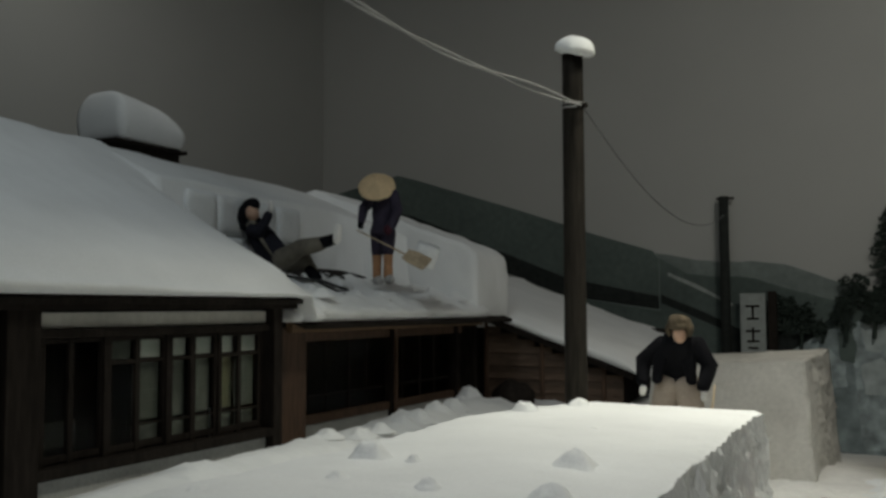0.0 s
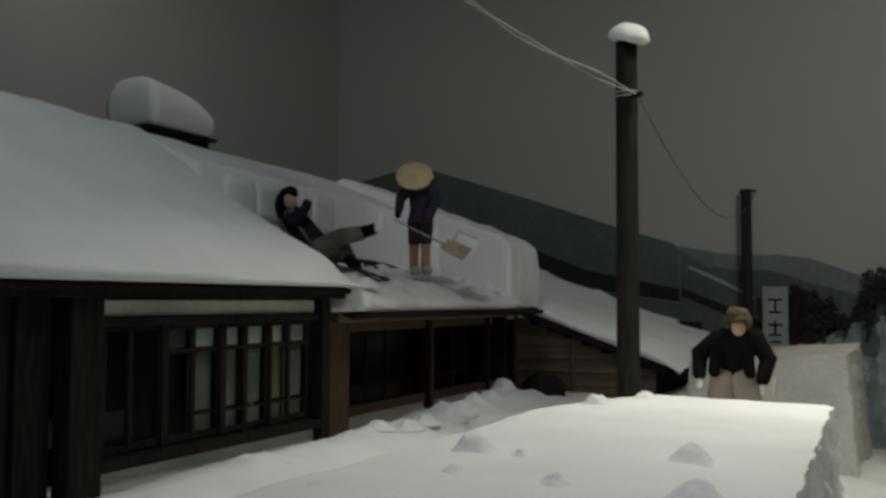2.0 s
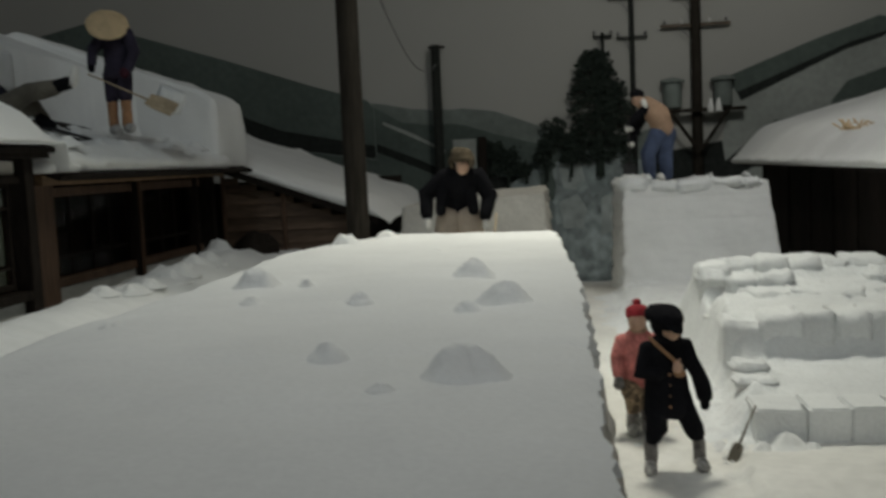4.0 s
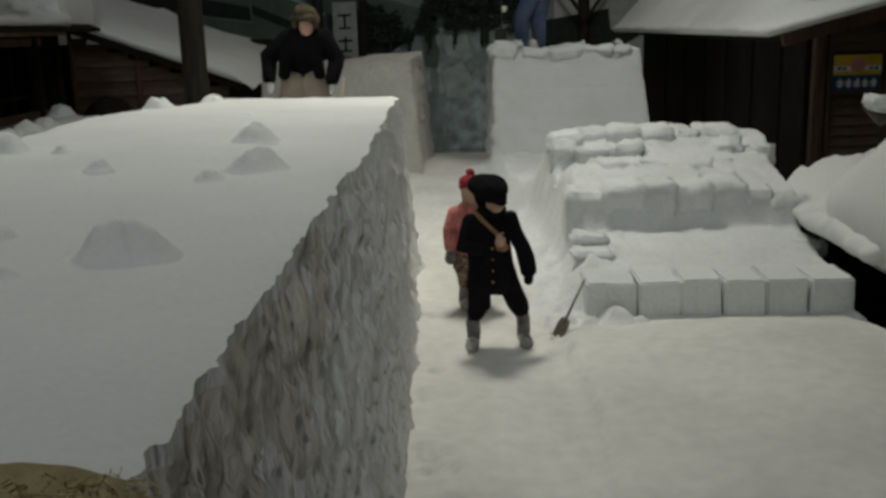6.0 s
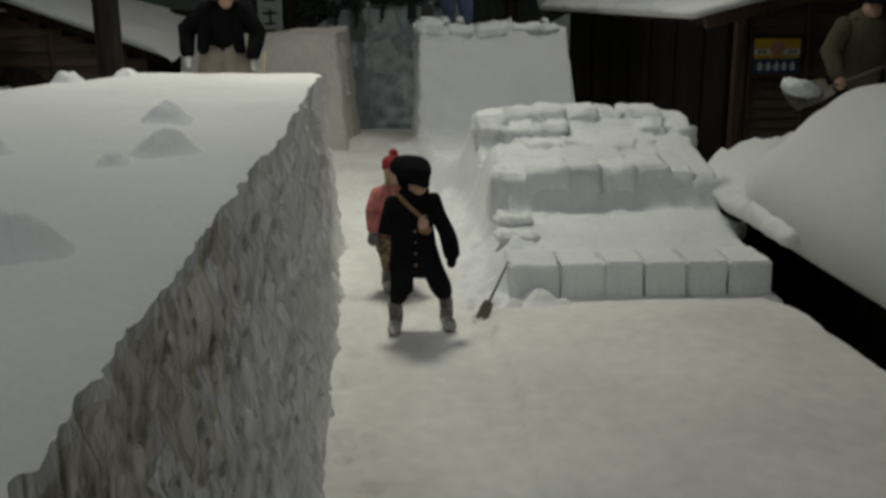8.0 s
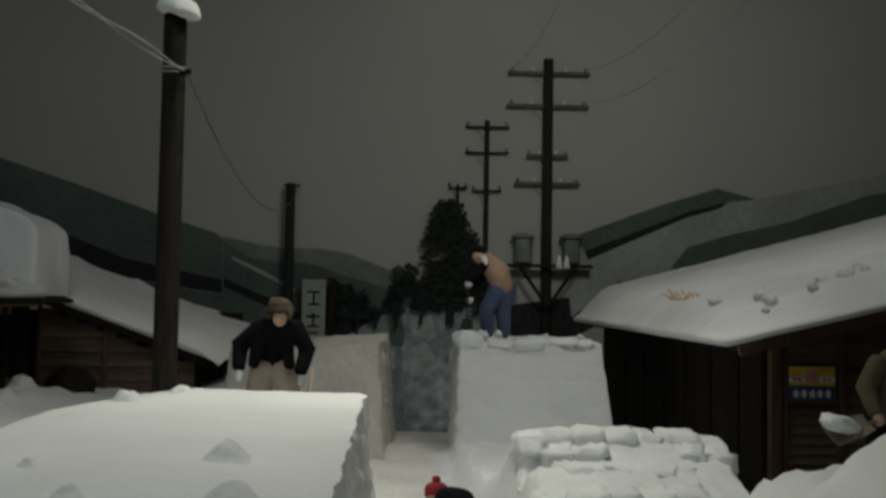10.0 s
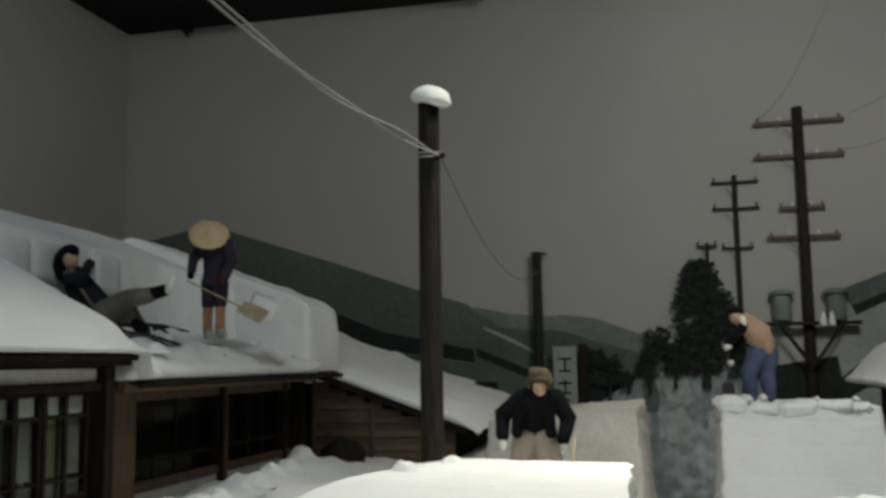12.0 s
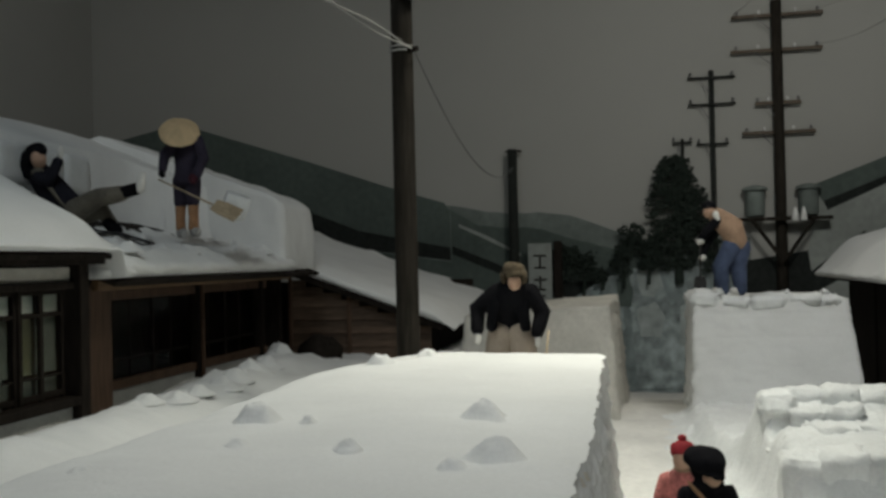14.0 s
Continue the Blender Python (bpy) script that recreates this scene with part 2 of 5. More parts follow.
def slab_bm(x0, x1, y0, y1, top, bottom, nx, ny, bulge=0.0, side_rows=4, ragged=0.0, seed=0.0):
    """A closed body over a rectangle between two height functions, its sides swelling outwards."""
    bm = bmesh.new()
    xs = [x0 + (x1 - x0) * i / nx for i in range(nx + 1)]
    ys = [y0 + (y1 - y0) * j / ny for j in range(ny + 1)]
    t = [[bm.verts.new((x, y, top(x, y))) for y in ys] for x in xs]
    u = [[bm.verts.new((x, y, bottom(x, y))) for y in ys] for x in xs]
    for i in range(nx):
        for j in range(ny):
            bm.faces.new((t[i][j], t[i + 1][j], t[i + 1][j + 1], t[i][j + 1]))
            bm.faces.new((u[i][j], u[i][j + 1], u[i + 1][j + 1], u[i + 1][j]))
    loop = [(i, 0) for i in range(nx)] + [(nx, j) for j in range(ny)] + [(i, ny) for i in range(nx, 0, -1)] + [(0, j) for j in range(ny, 0, -1)]
    cols = []
    for i, j in loop:
        a, b = t[i][j].co, u[i][j].co
        out = Vector(((i == nx) - (i == 0), (j == ny) - (j == 0), 0))
        out = out.normalized() if out.length else out
        col = [t[i][j]]
        for k in range(1, side_rows):
            s = k / side_rows
            p = a.lerp(b, s) + out * bulge * math.sin(math.pi * min(1, s * 1.02)) ** 0.7
            if ragged:
                p += out * ragged * rough(p, 0.35, seed)
            col.append(bm.verts.new(p))
        cols.append(col + [u[i][j]])
    for c, d in zip(cols, cols[1:] + cols[:1]):
        for k in range(side_rows):
            try:
                bm.faces.new((c[k], c[k + 1], d[k + 1], d[k]))
            except ValueError:
                pass
    bmesh.ops.recalc_face_normals(bm, faces=bm.faces)
    return bm


def smoothstep(a, b, x):
    s = min(1.0, max(0.0, (x - a) / (b - a)))
    return s * s * (3 - 2 * s)


def lerp_table(table, x):
    for (a, u), (b, v) in zip(table, table[1:]):
        if x <= b:
            return u + (v - u) * max(0.0, min(1.0, (x - a) / (b - a)))
    return table[-1][1]


def polygon_slab(name, pts, y, thick, mat, parent=None):
    """A flat painted shape that stands on the backdrop: corners as (x, z)."""
    bm = bmesh.new()
    a = [bm.verts.new((x, y, z)) for x, z in pts]
    b = [bm.verts.new((x, y - thick, z)) for x, z in pts]
    n = len(pts)
    bm.faces.new(a)
    bm.faces.new(b[::-1])
    for i in range(n):
        bm.faces.new((a[i], b[i], b[(i + 1) % n], a[(i + 1) % n]))
    bmesh.ops.recalc_face_normals(bm, faces=bm.faces)
    return finish(name, bm, mat, parent=parent)


# ---------------------------------------------------------------- the hall
BACK, LEFT, RIGHT, FRONT, CEIL = 26.5, -17.4, 15.0, -5.0, 12.95


def hall():
    for name, c, s, m, label in (
            ("wall_back", ((LEFT + RIGHT) / 2, BACK + 0.1, CEIL / 2 - 1), (RIGHT - LEFT + 0.4, 0.2, CEIL + 2), BACKDROP, "tall grey painted backdrop wall of the hall"),
            ("wall_left", (LEFT - 0.1, (BACK + FRONT) / 2, CEIL / 2 - 1), (0.2, BACK - FRONT - 0.01, CEIL + 2), BACKDROP, "plain grey painted side wall of the hall"),
            ("wall_right", (RIGHT + 0.1, (BACK + FRONT) / 2, CEIL / 2 - 1), (0.2, BACK - FRONT - 0.01, CEIL + 2), HALL_DARK, "dark side wall of the exhibition hall"),
            ("wall_front", ((LEFT + RIGHT) / 2, FRONT - 0.1, CEIL / 2 - 1), (RIGHT - LEFT + 0.4, 0.2, CEIL + 2), HALL_DARK, "dark wall behind the visitors"),
            ("ceiling", ((LEFT + RIGHT) / 2, (BACK + FRONT) / 2, CEIL + 0.1), (RIGHT - LEFT + 0.4, BACK - FRONT + 0.4, 0.2), CEIL_BLACK, "black painted exhibition hall ceiling"),
            ("ground", ((LEFT + RIGHT) / 2, (BACK + FRONT) / 2, -1.15), (RIGHT - LEFT, BACK - FRONT, 0.1), HALL_DARK, "dark base floor under the snow")):
        tagged(finish(name, box_bm(c, s, bevel=0), m), label, name.split("_")[0], kind="structure")
    # black beams and small clamps under the ceiling
    for x in (-13.5, -6.0, 1.5, 9.0):
        tagged(finish("ceiling_beam", box_bm((x, 12, CEIL - 0.14), (0.16, 28, 0.26)), CEIL_BLACK), "black steel beam under the hall ceiling", "beam", "ceiling beams", "structure")
    for x in (-15.2, -1.6, 1.2):
        bm = bmesh.new()
        box(bm, (x, BACK - 0.35, CEIL - 0.12), (0.30, 0.2, 0.22))
        tube(bm, [(x, BACK - 0.35, CEIL - 0.2), (x, BACK - 0.35, CEIL - 0.36)], 0.06)
        tagged(finish("ceiling_bracket", bm, CEIL_BLACK), "small black bracket at the ceiling edge", "bracket", "ceiling brackets")


hall()


# ---------------------------------------------------------------- painted distance on the backdrop
def mural():
    y = BACK - 0.004

    def piece(name, pts, mat, label, cat):
        nonlocal y
        ob = polygon_slab(name, pts, y, 0.004, mat)
        y -= 0.006
        return tagged(ob, label, cat, kind="structure")

    def ridge(x0, x1, table, base, amp, seed):
        n = 40
        top = []
        for i in range(n + 1):
            x = x0 + (x1 - x0) * i / n
            top.append((x, lerp_table(table, x) + amp * rough((x, 0, 0), 1.1, seed, 4)))
        return top + [(x1, base), (x0, base)]

    piece("backdrop_hill", ridge(-9.5, 1.5, [(-9.5, 4.3), (-6.3, 4.0), (-3.3, 3.75), (-1.3, 2.95), (0, 2.9), (1.5, 3.0)], -1.0, 0.10, 3.1), MURAL_HILL, "painted pale snowy hills in the far distance", "backdrop")
    piece("backdrop_hill", ridge(-6.4, -0.2, [(-6.4, 3.55), (-4, 3.35), (-2.4, 2.85), (-0.2, 2.3)], -1.0, 0.08, 8.4), MURAL_GREEN, "painted grey-green wooded hillside", "backdrop")
    # broad snowy roof on the left, painted
    piece("backdrop_roof", [(-17.3, 6.2), (-14.6, 6.75), (-13.9, 6.55), (-10.5, 5.45), (-8.2, 4.65), (-6.6, 4.15), (-6.45, 3.9), (-6.45, 2.9), (-9.1, 3.45), (-14.1, 5.45), (-17.3, 6.0)], MURAL_GREEN, "painted snow-covered roof in grey-green", "backdrop")
    piece("backdrop_eave", [(-17.3, 6.0), (-14.1, 5.45), (-9.1, 3.45), (-6.45, 2.9), (-6.45, 2.55), (-9.2, 2.95), (-14.1, 4.85), (-17.3, 5.6)], MURAL_DARK, "painted dark shadow under a roof edge", "backdrop")
    piece("backdrop_roof", [(-6.42, 3.95), (-5.6, 3.45), (-4.6, 2.85), (-3.6, 2.2), (-3.6, 1.0), (-9.0, 1.0), (-9.0, 2.9), (-6.42, 2.5)], MURAL_GREEN, "painted lower snowy roof in grey-green", "backdrop")
    piece("backdrop_eave", [(-6.4, 2.95), (-5.2, 2.45), (-4.1, 1.9), (-4.1, 1.7), (-5.2, 2.2), (-6.4, 2.72)], MURAL_DARK, "painted dark line under a roof edge", "backdrop")
    piece("backdrop_snow_edge", [(-6.2, 3.55), (-5.4, 3.2), (-4.5, 2.7), (-4.5, 2.62), (-5.4, 3.08), (-6.2, 3.46)], MURAL_PALE, "painted pale line of snow on a roof", "backdrop")
    piece("backdrop_wall", [(-4.6, 1.9), (-1.2, 1.9), (-1.2, 0.4), (-4.6, 0.4)], MURAL_DARK, "painted dark house fronts in the distance", "backdrop")
    # right side: roofs in the distance
    piece("backdrop_roof", [(2.6, 1.2), (3.2, 4.0), (5.2, 5.05), (6.9, 5.65), (8.0, 5.35), (12.0, 6.2), (14.8, 6.4), (14.8, 1.0), (2.6, 0.8)], MURAL_PALE, "painted pale snow-covered roofs", "backdrop")
    piece("backdrop_roof", [(3.0, 4.25), (5.4, 5.15), (6.9, 5.62), (8.0, 5.35), (7.2, 5.25), (6.2, 5.0), (3.3, 3.85)], MURAL_GREEN, "painted grey-green roof edge", "backdrop")
    piece("backdrop_eave", [(3.3, 3.85), (6.2, 5.0), (7.2, 5.25), (7.0, 5.08), (6.1, 4.82), (3.4, 3.62)], MURAL_DARK, "painted dark shadow under a roof edge", "backdrop")
    piece("backdrop_wood", [(5.6, 2.2), (5.7, 3.5), (6.1, 4.0), (7.2, 4.35), (8.9, 4.75), (11.0, 5.5), (14.8, 6.2), (14.8, 2.0)], MURAL_GREEN, "painted dark green wooded slope", "backdrop")
    piece("backdrop_wall", [(2.9, 2.0), (4.3, 3.1), (4.1, 2.6), (4.6, 2.4), (3.2, 1.6), (2.9, 1.2)], MURAL_DARK, "painted dark gable in the distance", "backdrop")
    piece("backdrop_wall", [(0.9, 2.3), (2.9, 2.6), (3.2, 0.2), (0.9, 0.2)], MURAL_DARK, "painted dark house front in the distance", "backdrop")
    # the painted street of blue snow between the banks
    piece("backdrop_snow", ridge(-3.0, 1.2, [(-3.0, 1.6), (-2.3, 2.05), (-1.6, 1.95), (-1.2, 2.4), (0.2, 2.5), (0.9, 2.2), (1.2, 1.9)], -1.1, 0.14, 5.5), MURAL_BLUE, "painted banks of blue-grey snow along a street", "backdrop")

    def daub(pts, mat, label):
        """A painted patch with an uneven brushed edge."""
        out = []
        for (a, b), (c, d) in zip(pts, pts[1:] + pts[:1]):
            for k in range(6):
                u = k / 6
                px, pz = a + (c - a) * u, b + (d - b) * u
                out.append((px + 0.035 * rough((px, 0, pz), 0.22, 6.0), pz + 0.035 * rough((px, 1, pz), 0.22, 9.0)))
        piece("backdrop_snow", out, mat, label, "backdrop")

    daub([(-2.75, 1.55), (-2.25, 2.05), (-1.85, 2.02), (-1.6, 1.1), (-1.45, -1.0), (-2.75, -1.0)], MURAL_TEAL, "painted shaded snow bank in grey teal")
    daub([(-1.52, 2.2), (-0.86, 2.46), (0.1, 2.38), (0.7, 2.1), (0.7, -0.9), (-0.45, -0.9), (-0.75, 0.5), (-1.3, 1.15)], MURAL_BLUE, "painted tall snow bank in pale blue")
    daub([(-1.45, 2.15), (-0.86, 2.42), (-0.75, 1.75), (-1.0, 1.45), (-1.3, 1.5)], MURAL_ICE, "painted lit face of a snow bank")
    daub([(-0.85, 2.38), (-0.1, 2.3), (-0.15, 1.5), (-0.55, 1.25), (-0.72, 1.7)], MURAL_TEAL, "painted shaded face of a snow bank")
    daub([(-1.95, 1.95), (-1.62, 2.0), (-1.5, 1.6), (-1.58, 1.2), (-1.9, 1.25)], MURAL_GREEN, "painted dark opening in a snow bank")
    daub([(-1.42, 1.15), (-0.95, 1.35), (-0.7, 0.95), (-0.85, 0.35), (-1.35, 0.45)], MURAL_ICE, "painted lit snow ledge")
    daub([(-1.45, -0.95), (-0.42, -0.95), (-0.62, 0.0), (-0.9, 0.42), (-1.25, 0.35)], MURAL_BLUE, "painted street floor of blue snow")
    daub([(-2.65, 1.3), (-2.2, 1.55), (-1.8, 1.2), (-1.75, 0.6), (-2.5, 0.5)], MURAL_BLUE, "painted lit ledge on a snow bank")
    daub([(-0.3, 1.2), (0.3, 1.5), (0.4, 0.4), (-0.35, 0.2)], MURAL_ICE, "painted lit face of a snow bank")


mural()


# ---------------------------------------------------------------- snow of the street
def street():
    def top(x, y):
        z = 0.015 * rough((x, y, 0), 0.8, 1.0) + 0.075 * smoothstep(-0.25, -0.13, x + 0.05 * rough((0, y, 0), 0.5, 31.0)) * smoothstep(8.0, 7.2, y) + 0.006 * rough((x, y, 0), 0.09, 2.0)
        z += 0.07 * smoothstep(0.2, 1.2, x) * smoothstep(8.2, 6.5, y)
        z += 0.02 * smoothstep(-0.95, -1.25, x) * (0.5 + rough((x, y, 2), 0.15, 2.0))
        edge = 2.18 + 0.05 * rough((0, y, 0), 0.9, 3.0)
        z -= 0.75 * smoothstep(edge - 0.22, edge + 0.18, x) * (1.0 if y < 22 else 0.0)
        for fx, fy in ((-1.142, 5.593), (-1.13, 5.44), (-1.02, 5.453), (-1.075, 5.555), (-1.17, 5.70), (-1.02, 5.66), (-1.204, 8.15), (-1.106, 8.14), (-1.15, 6.9), (-1.18, 6.4), (-1.0, 5.1), (-1.1, 4.8), (-0.36, 7.1), (-0.27, 7.12), (-0.31, 7.22), (-0.22, 7.2)):
            z -= 0.075 * math.exp(-(((x - fx) ** 2 + (y - fy) ** 2) / 0.0022) ** 1.6)
            z += 0.012 * math.exp(-((x - fx) ** 2 + (y - fy - 0.05) ** 2) / 0.002)
        return z - 0.115 * max(0.0, y - 17.2)

    bm = slab_bm(-2.4, 2.5, -4.5, 26.35, top, lambda x, y: -1.09, 170, 900)
    tagged(finish("snow_path", bm, SNOW_TREAD, True), "trodden white snow floor of the sunken street", "snow path", kind="structure")


street()

BANK_START, BANK_END = 2.10, 10.05


PROFILE = [(-7.9, 0.92), (-7.2, 0.92), (-6.75, 1.02), (-6.35, 1.12), (-5.95, 1.02), (-5.2, 0.84), (-4.75, 0.92), (-4.25, 1.36), (-3.9, 1.62), (-3.3, 1.70), (-1.4, 1.67)]


def bank():
    """The long snow bank, swept along the street: trough by the houses, crest, flat top and carved wall."""
    bm = bmesh.new()
    ny, rows = 560, []
    prof_top = 72
    prof_wall = 44
    for j in range(ny + 1):
        y = BANK_START + (BANK_END - BANK_START) * j / ny
        end = smoothstep(BANK_END - 0.10, BANK_END, y)
        base_edge = -1.40 - 0.030 * max(0, y - 5.5)
        edge = base_edge + 0.022 * rough((0, y, 0), 0.6, 7.0, 3) + 0.020 * rough((0, y, 0), 0.09, 17.0, 4)
        row = []
        for i in range(prof_top + 1):
            u = (i / prof_top) ** 0.8
            x = -7.9 + (base_edge + 7.9) * u + (edge - base_edge) * u ** 14
            z = 0.5 * lerp_table(PROFILE, x) + 0.25 * (lerp_table(PROFILE, x - 0.12) + lerp_table(PROFILE, x + 0.12))
            z += 0.03 * (y - 8) * smoothstep(-5.2, -5.9, x)
            z += 0.03 * rough((x, y, 0), 0.9, 4.0) + 0.008 * rough((x, y, 0), 0.16, 5.0)
            z += 0.07 * max(0, rough((x, y, 0), 0.35, 9.0)) * smoothstep(-7.2, -6.4, x) * smoothstep(-5.6, -6.2, x)
            z -= 0.02 * smoothstep(edge - 0.05, edge, x) ** 2 - 0.02 * rough((y, x, 0), 0.12, 23.0) * smoothstep(edge - 0.15, edge, x) + 0.06 * smoothstep(8.0, 10.0, y)
            row.append((x, y, z - end * 0.10))
        zt = row[-1][2]
        for i in range(1, prof_wall + 1):
            s = i / prof_wall
            z = zt + (-0.06 - zt) * s
            groove = rough((y * 1.0, z * 0.28, 0.35 * y), 0.13, 11.0, 4)
            fine = rough((y, z * 0.55, 9), 0.055, 14.0, 4)
            bite = max(0.0, rough((y, z * 0.7, 4), 0.16, 31.0, 3))
            x = edge + 0.13 * s + (0.024 * groove + 0.036 * fine - 0.04 * bite) * smoothstep(0, 0.05, s) + 0.05 * rough((y, z, 3), 0.7, 12.0) * math.sin(math.pi * s)
            x += 0.07 * smoothstep(0.82, 1.0, s) * (0.6 + rough((y, 2, 0), 0.4, 8.0))
            row.append((x - end * 0.06, y, z))
        rows.append([bm.verts.new(p) for p in row])
    n = len(rows[0])
    near_edge = [v.co.copy() for v in rows[0]]
    for a, b in zip(rows, rows[1:]):
        for k in range(n - 1):
            f = bm.faces.new((a[k], a[k + 1], b[k + 1], b[k]))
            f.material_index = 1 if k >= prof_top else 0
            p = a[k].co
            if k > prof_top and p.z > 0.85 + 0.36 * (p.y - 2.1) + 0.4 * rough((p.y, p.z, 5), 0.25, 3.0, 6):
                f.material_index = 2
    # the far end falls to the lower snow behind
    prev = rows[-1]
    for s in (0.25, 0.5, 0.75, 1.0):
        ring = [bm.verts.new((v.co.x - 0.02 * s, v.co.y + 0.05 * s + 0.05 * rough(v.co, 0.4, 2.0), v.co.z + (-0.08 - v.co.z) * s)) for v in rows[-1]]
        for k in range(n - 1):
            bm.faces.new((prev[k], prev[k + 1], ring[k + 1], ring[k])).material_index = 1
        prev = ring
    bmesh.ops.recalc_face_normals(bm, faces=bm.faces)
    side = bm.copy()
    bmesh.ops.delete(bm, geom=[f for f in bm.faces if f.material_index], context="FACES")
    bmesh.ops.delete(side, geom=[f for f in side.faces if not f.material_index], context="FACES")
    ob = tagged(empty("snow_bank"), "long white snow bank with a rough carved side wall", "snow bank")
    part("snow_top", bm, SNOW, ob, "smooth white top of settled snow", True)
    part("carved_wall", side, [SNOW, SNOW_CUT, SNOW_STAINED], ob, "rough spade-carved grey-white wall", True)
    # soiled near end of the bank, yellow-brown with straw
    end = bmesh.new()
    prev = [end.verts.new(v) for v in near_edge]
    for s in (0.03, 0.08, 0.2, 0.5, 1.0):
        ring = [end.verts.new((p.x, p.y - 0.10 * min(1, s * 6) + 0.03 * rough(p + Vector((0, 0, s * 5)), 0.12, 4.0), p.z + (-0.08 - p.z) * s)) for p in near_edge]
        for q in range(len(ring) - 1):
            end.faces.new((prev[q], ring[q], ring[q + 1], prev[q + 1]))
        prev = ring
    part("soiled_end", end, SNOW_DIRTY, ob, "yellow-brown soiled end of the bank", True)
    # low snow behind the bank, up to the houses
    def low(x, y):
        return 0.80 + 0.10 * rough((x, y, 0), 0.8, 6.0) + 0.27 * math.exp(-((x + 6.5 + 0.06 * (y - 10)) / 0.55) ** 2) * smoothstep(17.0, 15.5, y) * (1 + 0.5 * rough((x, y, 0), 0.3, 19.0)) + 0.10 * smoothstep(-5.5, -3.0, x) - 0.25 * smoothstep(-2.9, -2.3, x)
    bm = slab_bm(-12.0, -2.25, BANK_END - 0.02, 26.3, low, lambda x, y: -1.08, 60, 80, side_rows=3, ragged=0.06)
    tagged(finish("snow_field", bm, SNOW, True), "low uneven snow between the houses and banks", "snow", kind="structure")


bank()


def straw_fringe():
    rng = random.Random(31)
    bm = bmesh.new()
    for k in range(1500):
        x = -1.34 - abs(rng.gauss(0, 0.55))
        a = Vector((x, 2.06 + rng.uniform(-0.12, 0.05), 1.635 + rng.uniform(-0.05, 0.02)))
        tube(bm, [a, a + Vector((rng.uniform(-0.022, 0.022), rng.uniform(-0.025, 0.02), rng.uniform(0.0, 0.012)))], rng.uniform(0.0008, 0.0018), 4)
    tagged(finish("straw_fringe", bm, SNOW_DIRTY), "yellow-brown dry straw at the bank's end", "straw", kind="stuff")


straw_fringe()


def snow_lump(at, size, seed, name="snow_lump", label="rounded lump of fallen snow on the bank"):
    """A rounded lump that runs out into a drifted skirt where it meets the snow."""
    bm = bmesh.new()
    rings, seg = 14, 28
    rows = []
    for i in range(rings + 1):
        u = i / rings
        row = []
        for k in range(seg):
            a = 2 * math.pi * k / seg
            r = 1.65 * u ** 1.1
            p = Vector((r * math.cos(a), r * math.sin(a), 0))
            wob = 1 + 0.34 * rough(p.normalized() if r > 0 else p, 0.9, seed)
            z = 1.02 * math.exp(-(r / (0.86 * wob)) ** 2.6) + 0.14 * math.exp(-(r / 1.1) ** 2) - 0.12
            z += (0.20 * rough(p, 0.55, seed + 2, 3) + 0.07 * rough(p, 0.16, seed + 5, 3)) * smoothstep(1.25, 0.6, r)
            row.append(bm.verts.new((p.x * size[0], p.y * size[1], z * size[2] - 0.02 * smoothstep(1.2, 1.65, r))))
            if not i:
                break
        rows.append(row)
    for k in range(seg):
        bm.faces.new((rows[0][0], rows[1][k], rows[1][(k + 1) % seg]))
    for a, b in zip(rows[1:], rows[2:]):
        for k in range(seg):
            bm.faces.new((a[k], b[k], b[(k + 1) % seg], a[(k + 1) % seg]))
    rim = rows[-1]
    base = [bm.verts.new((v.co.x, v.co.y, -0.3 * size[2] - 0.02)) for v in rim]
    for k in range(seg):
        bm.faces.new((rim[k], base[k], base[(k + 1) % seg], rim[(k + 1) % seg]))
    bm.faces.new(base[::-1])
    bmesh.ops.recalc_face_normals(bm, faces=bm.faces)
    ob = finish(name, bm, SNOW, True)
    ob.location = at
    return tagged(ob, label, "snow lump", "snow lumps")


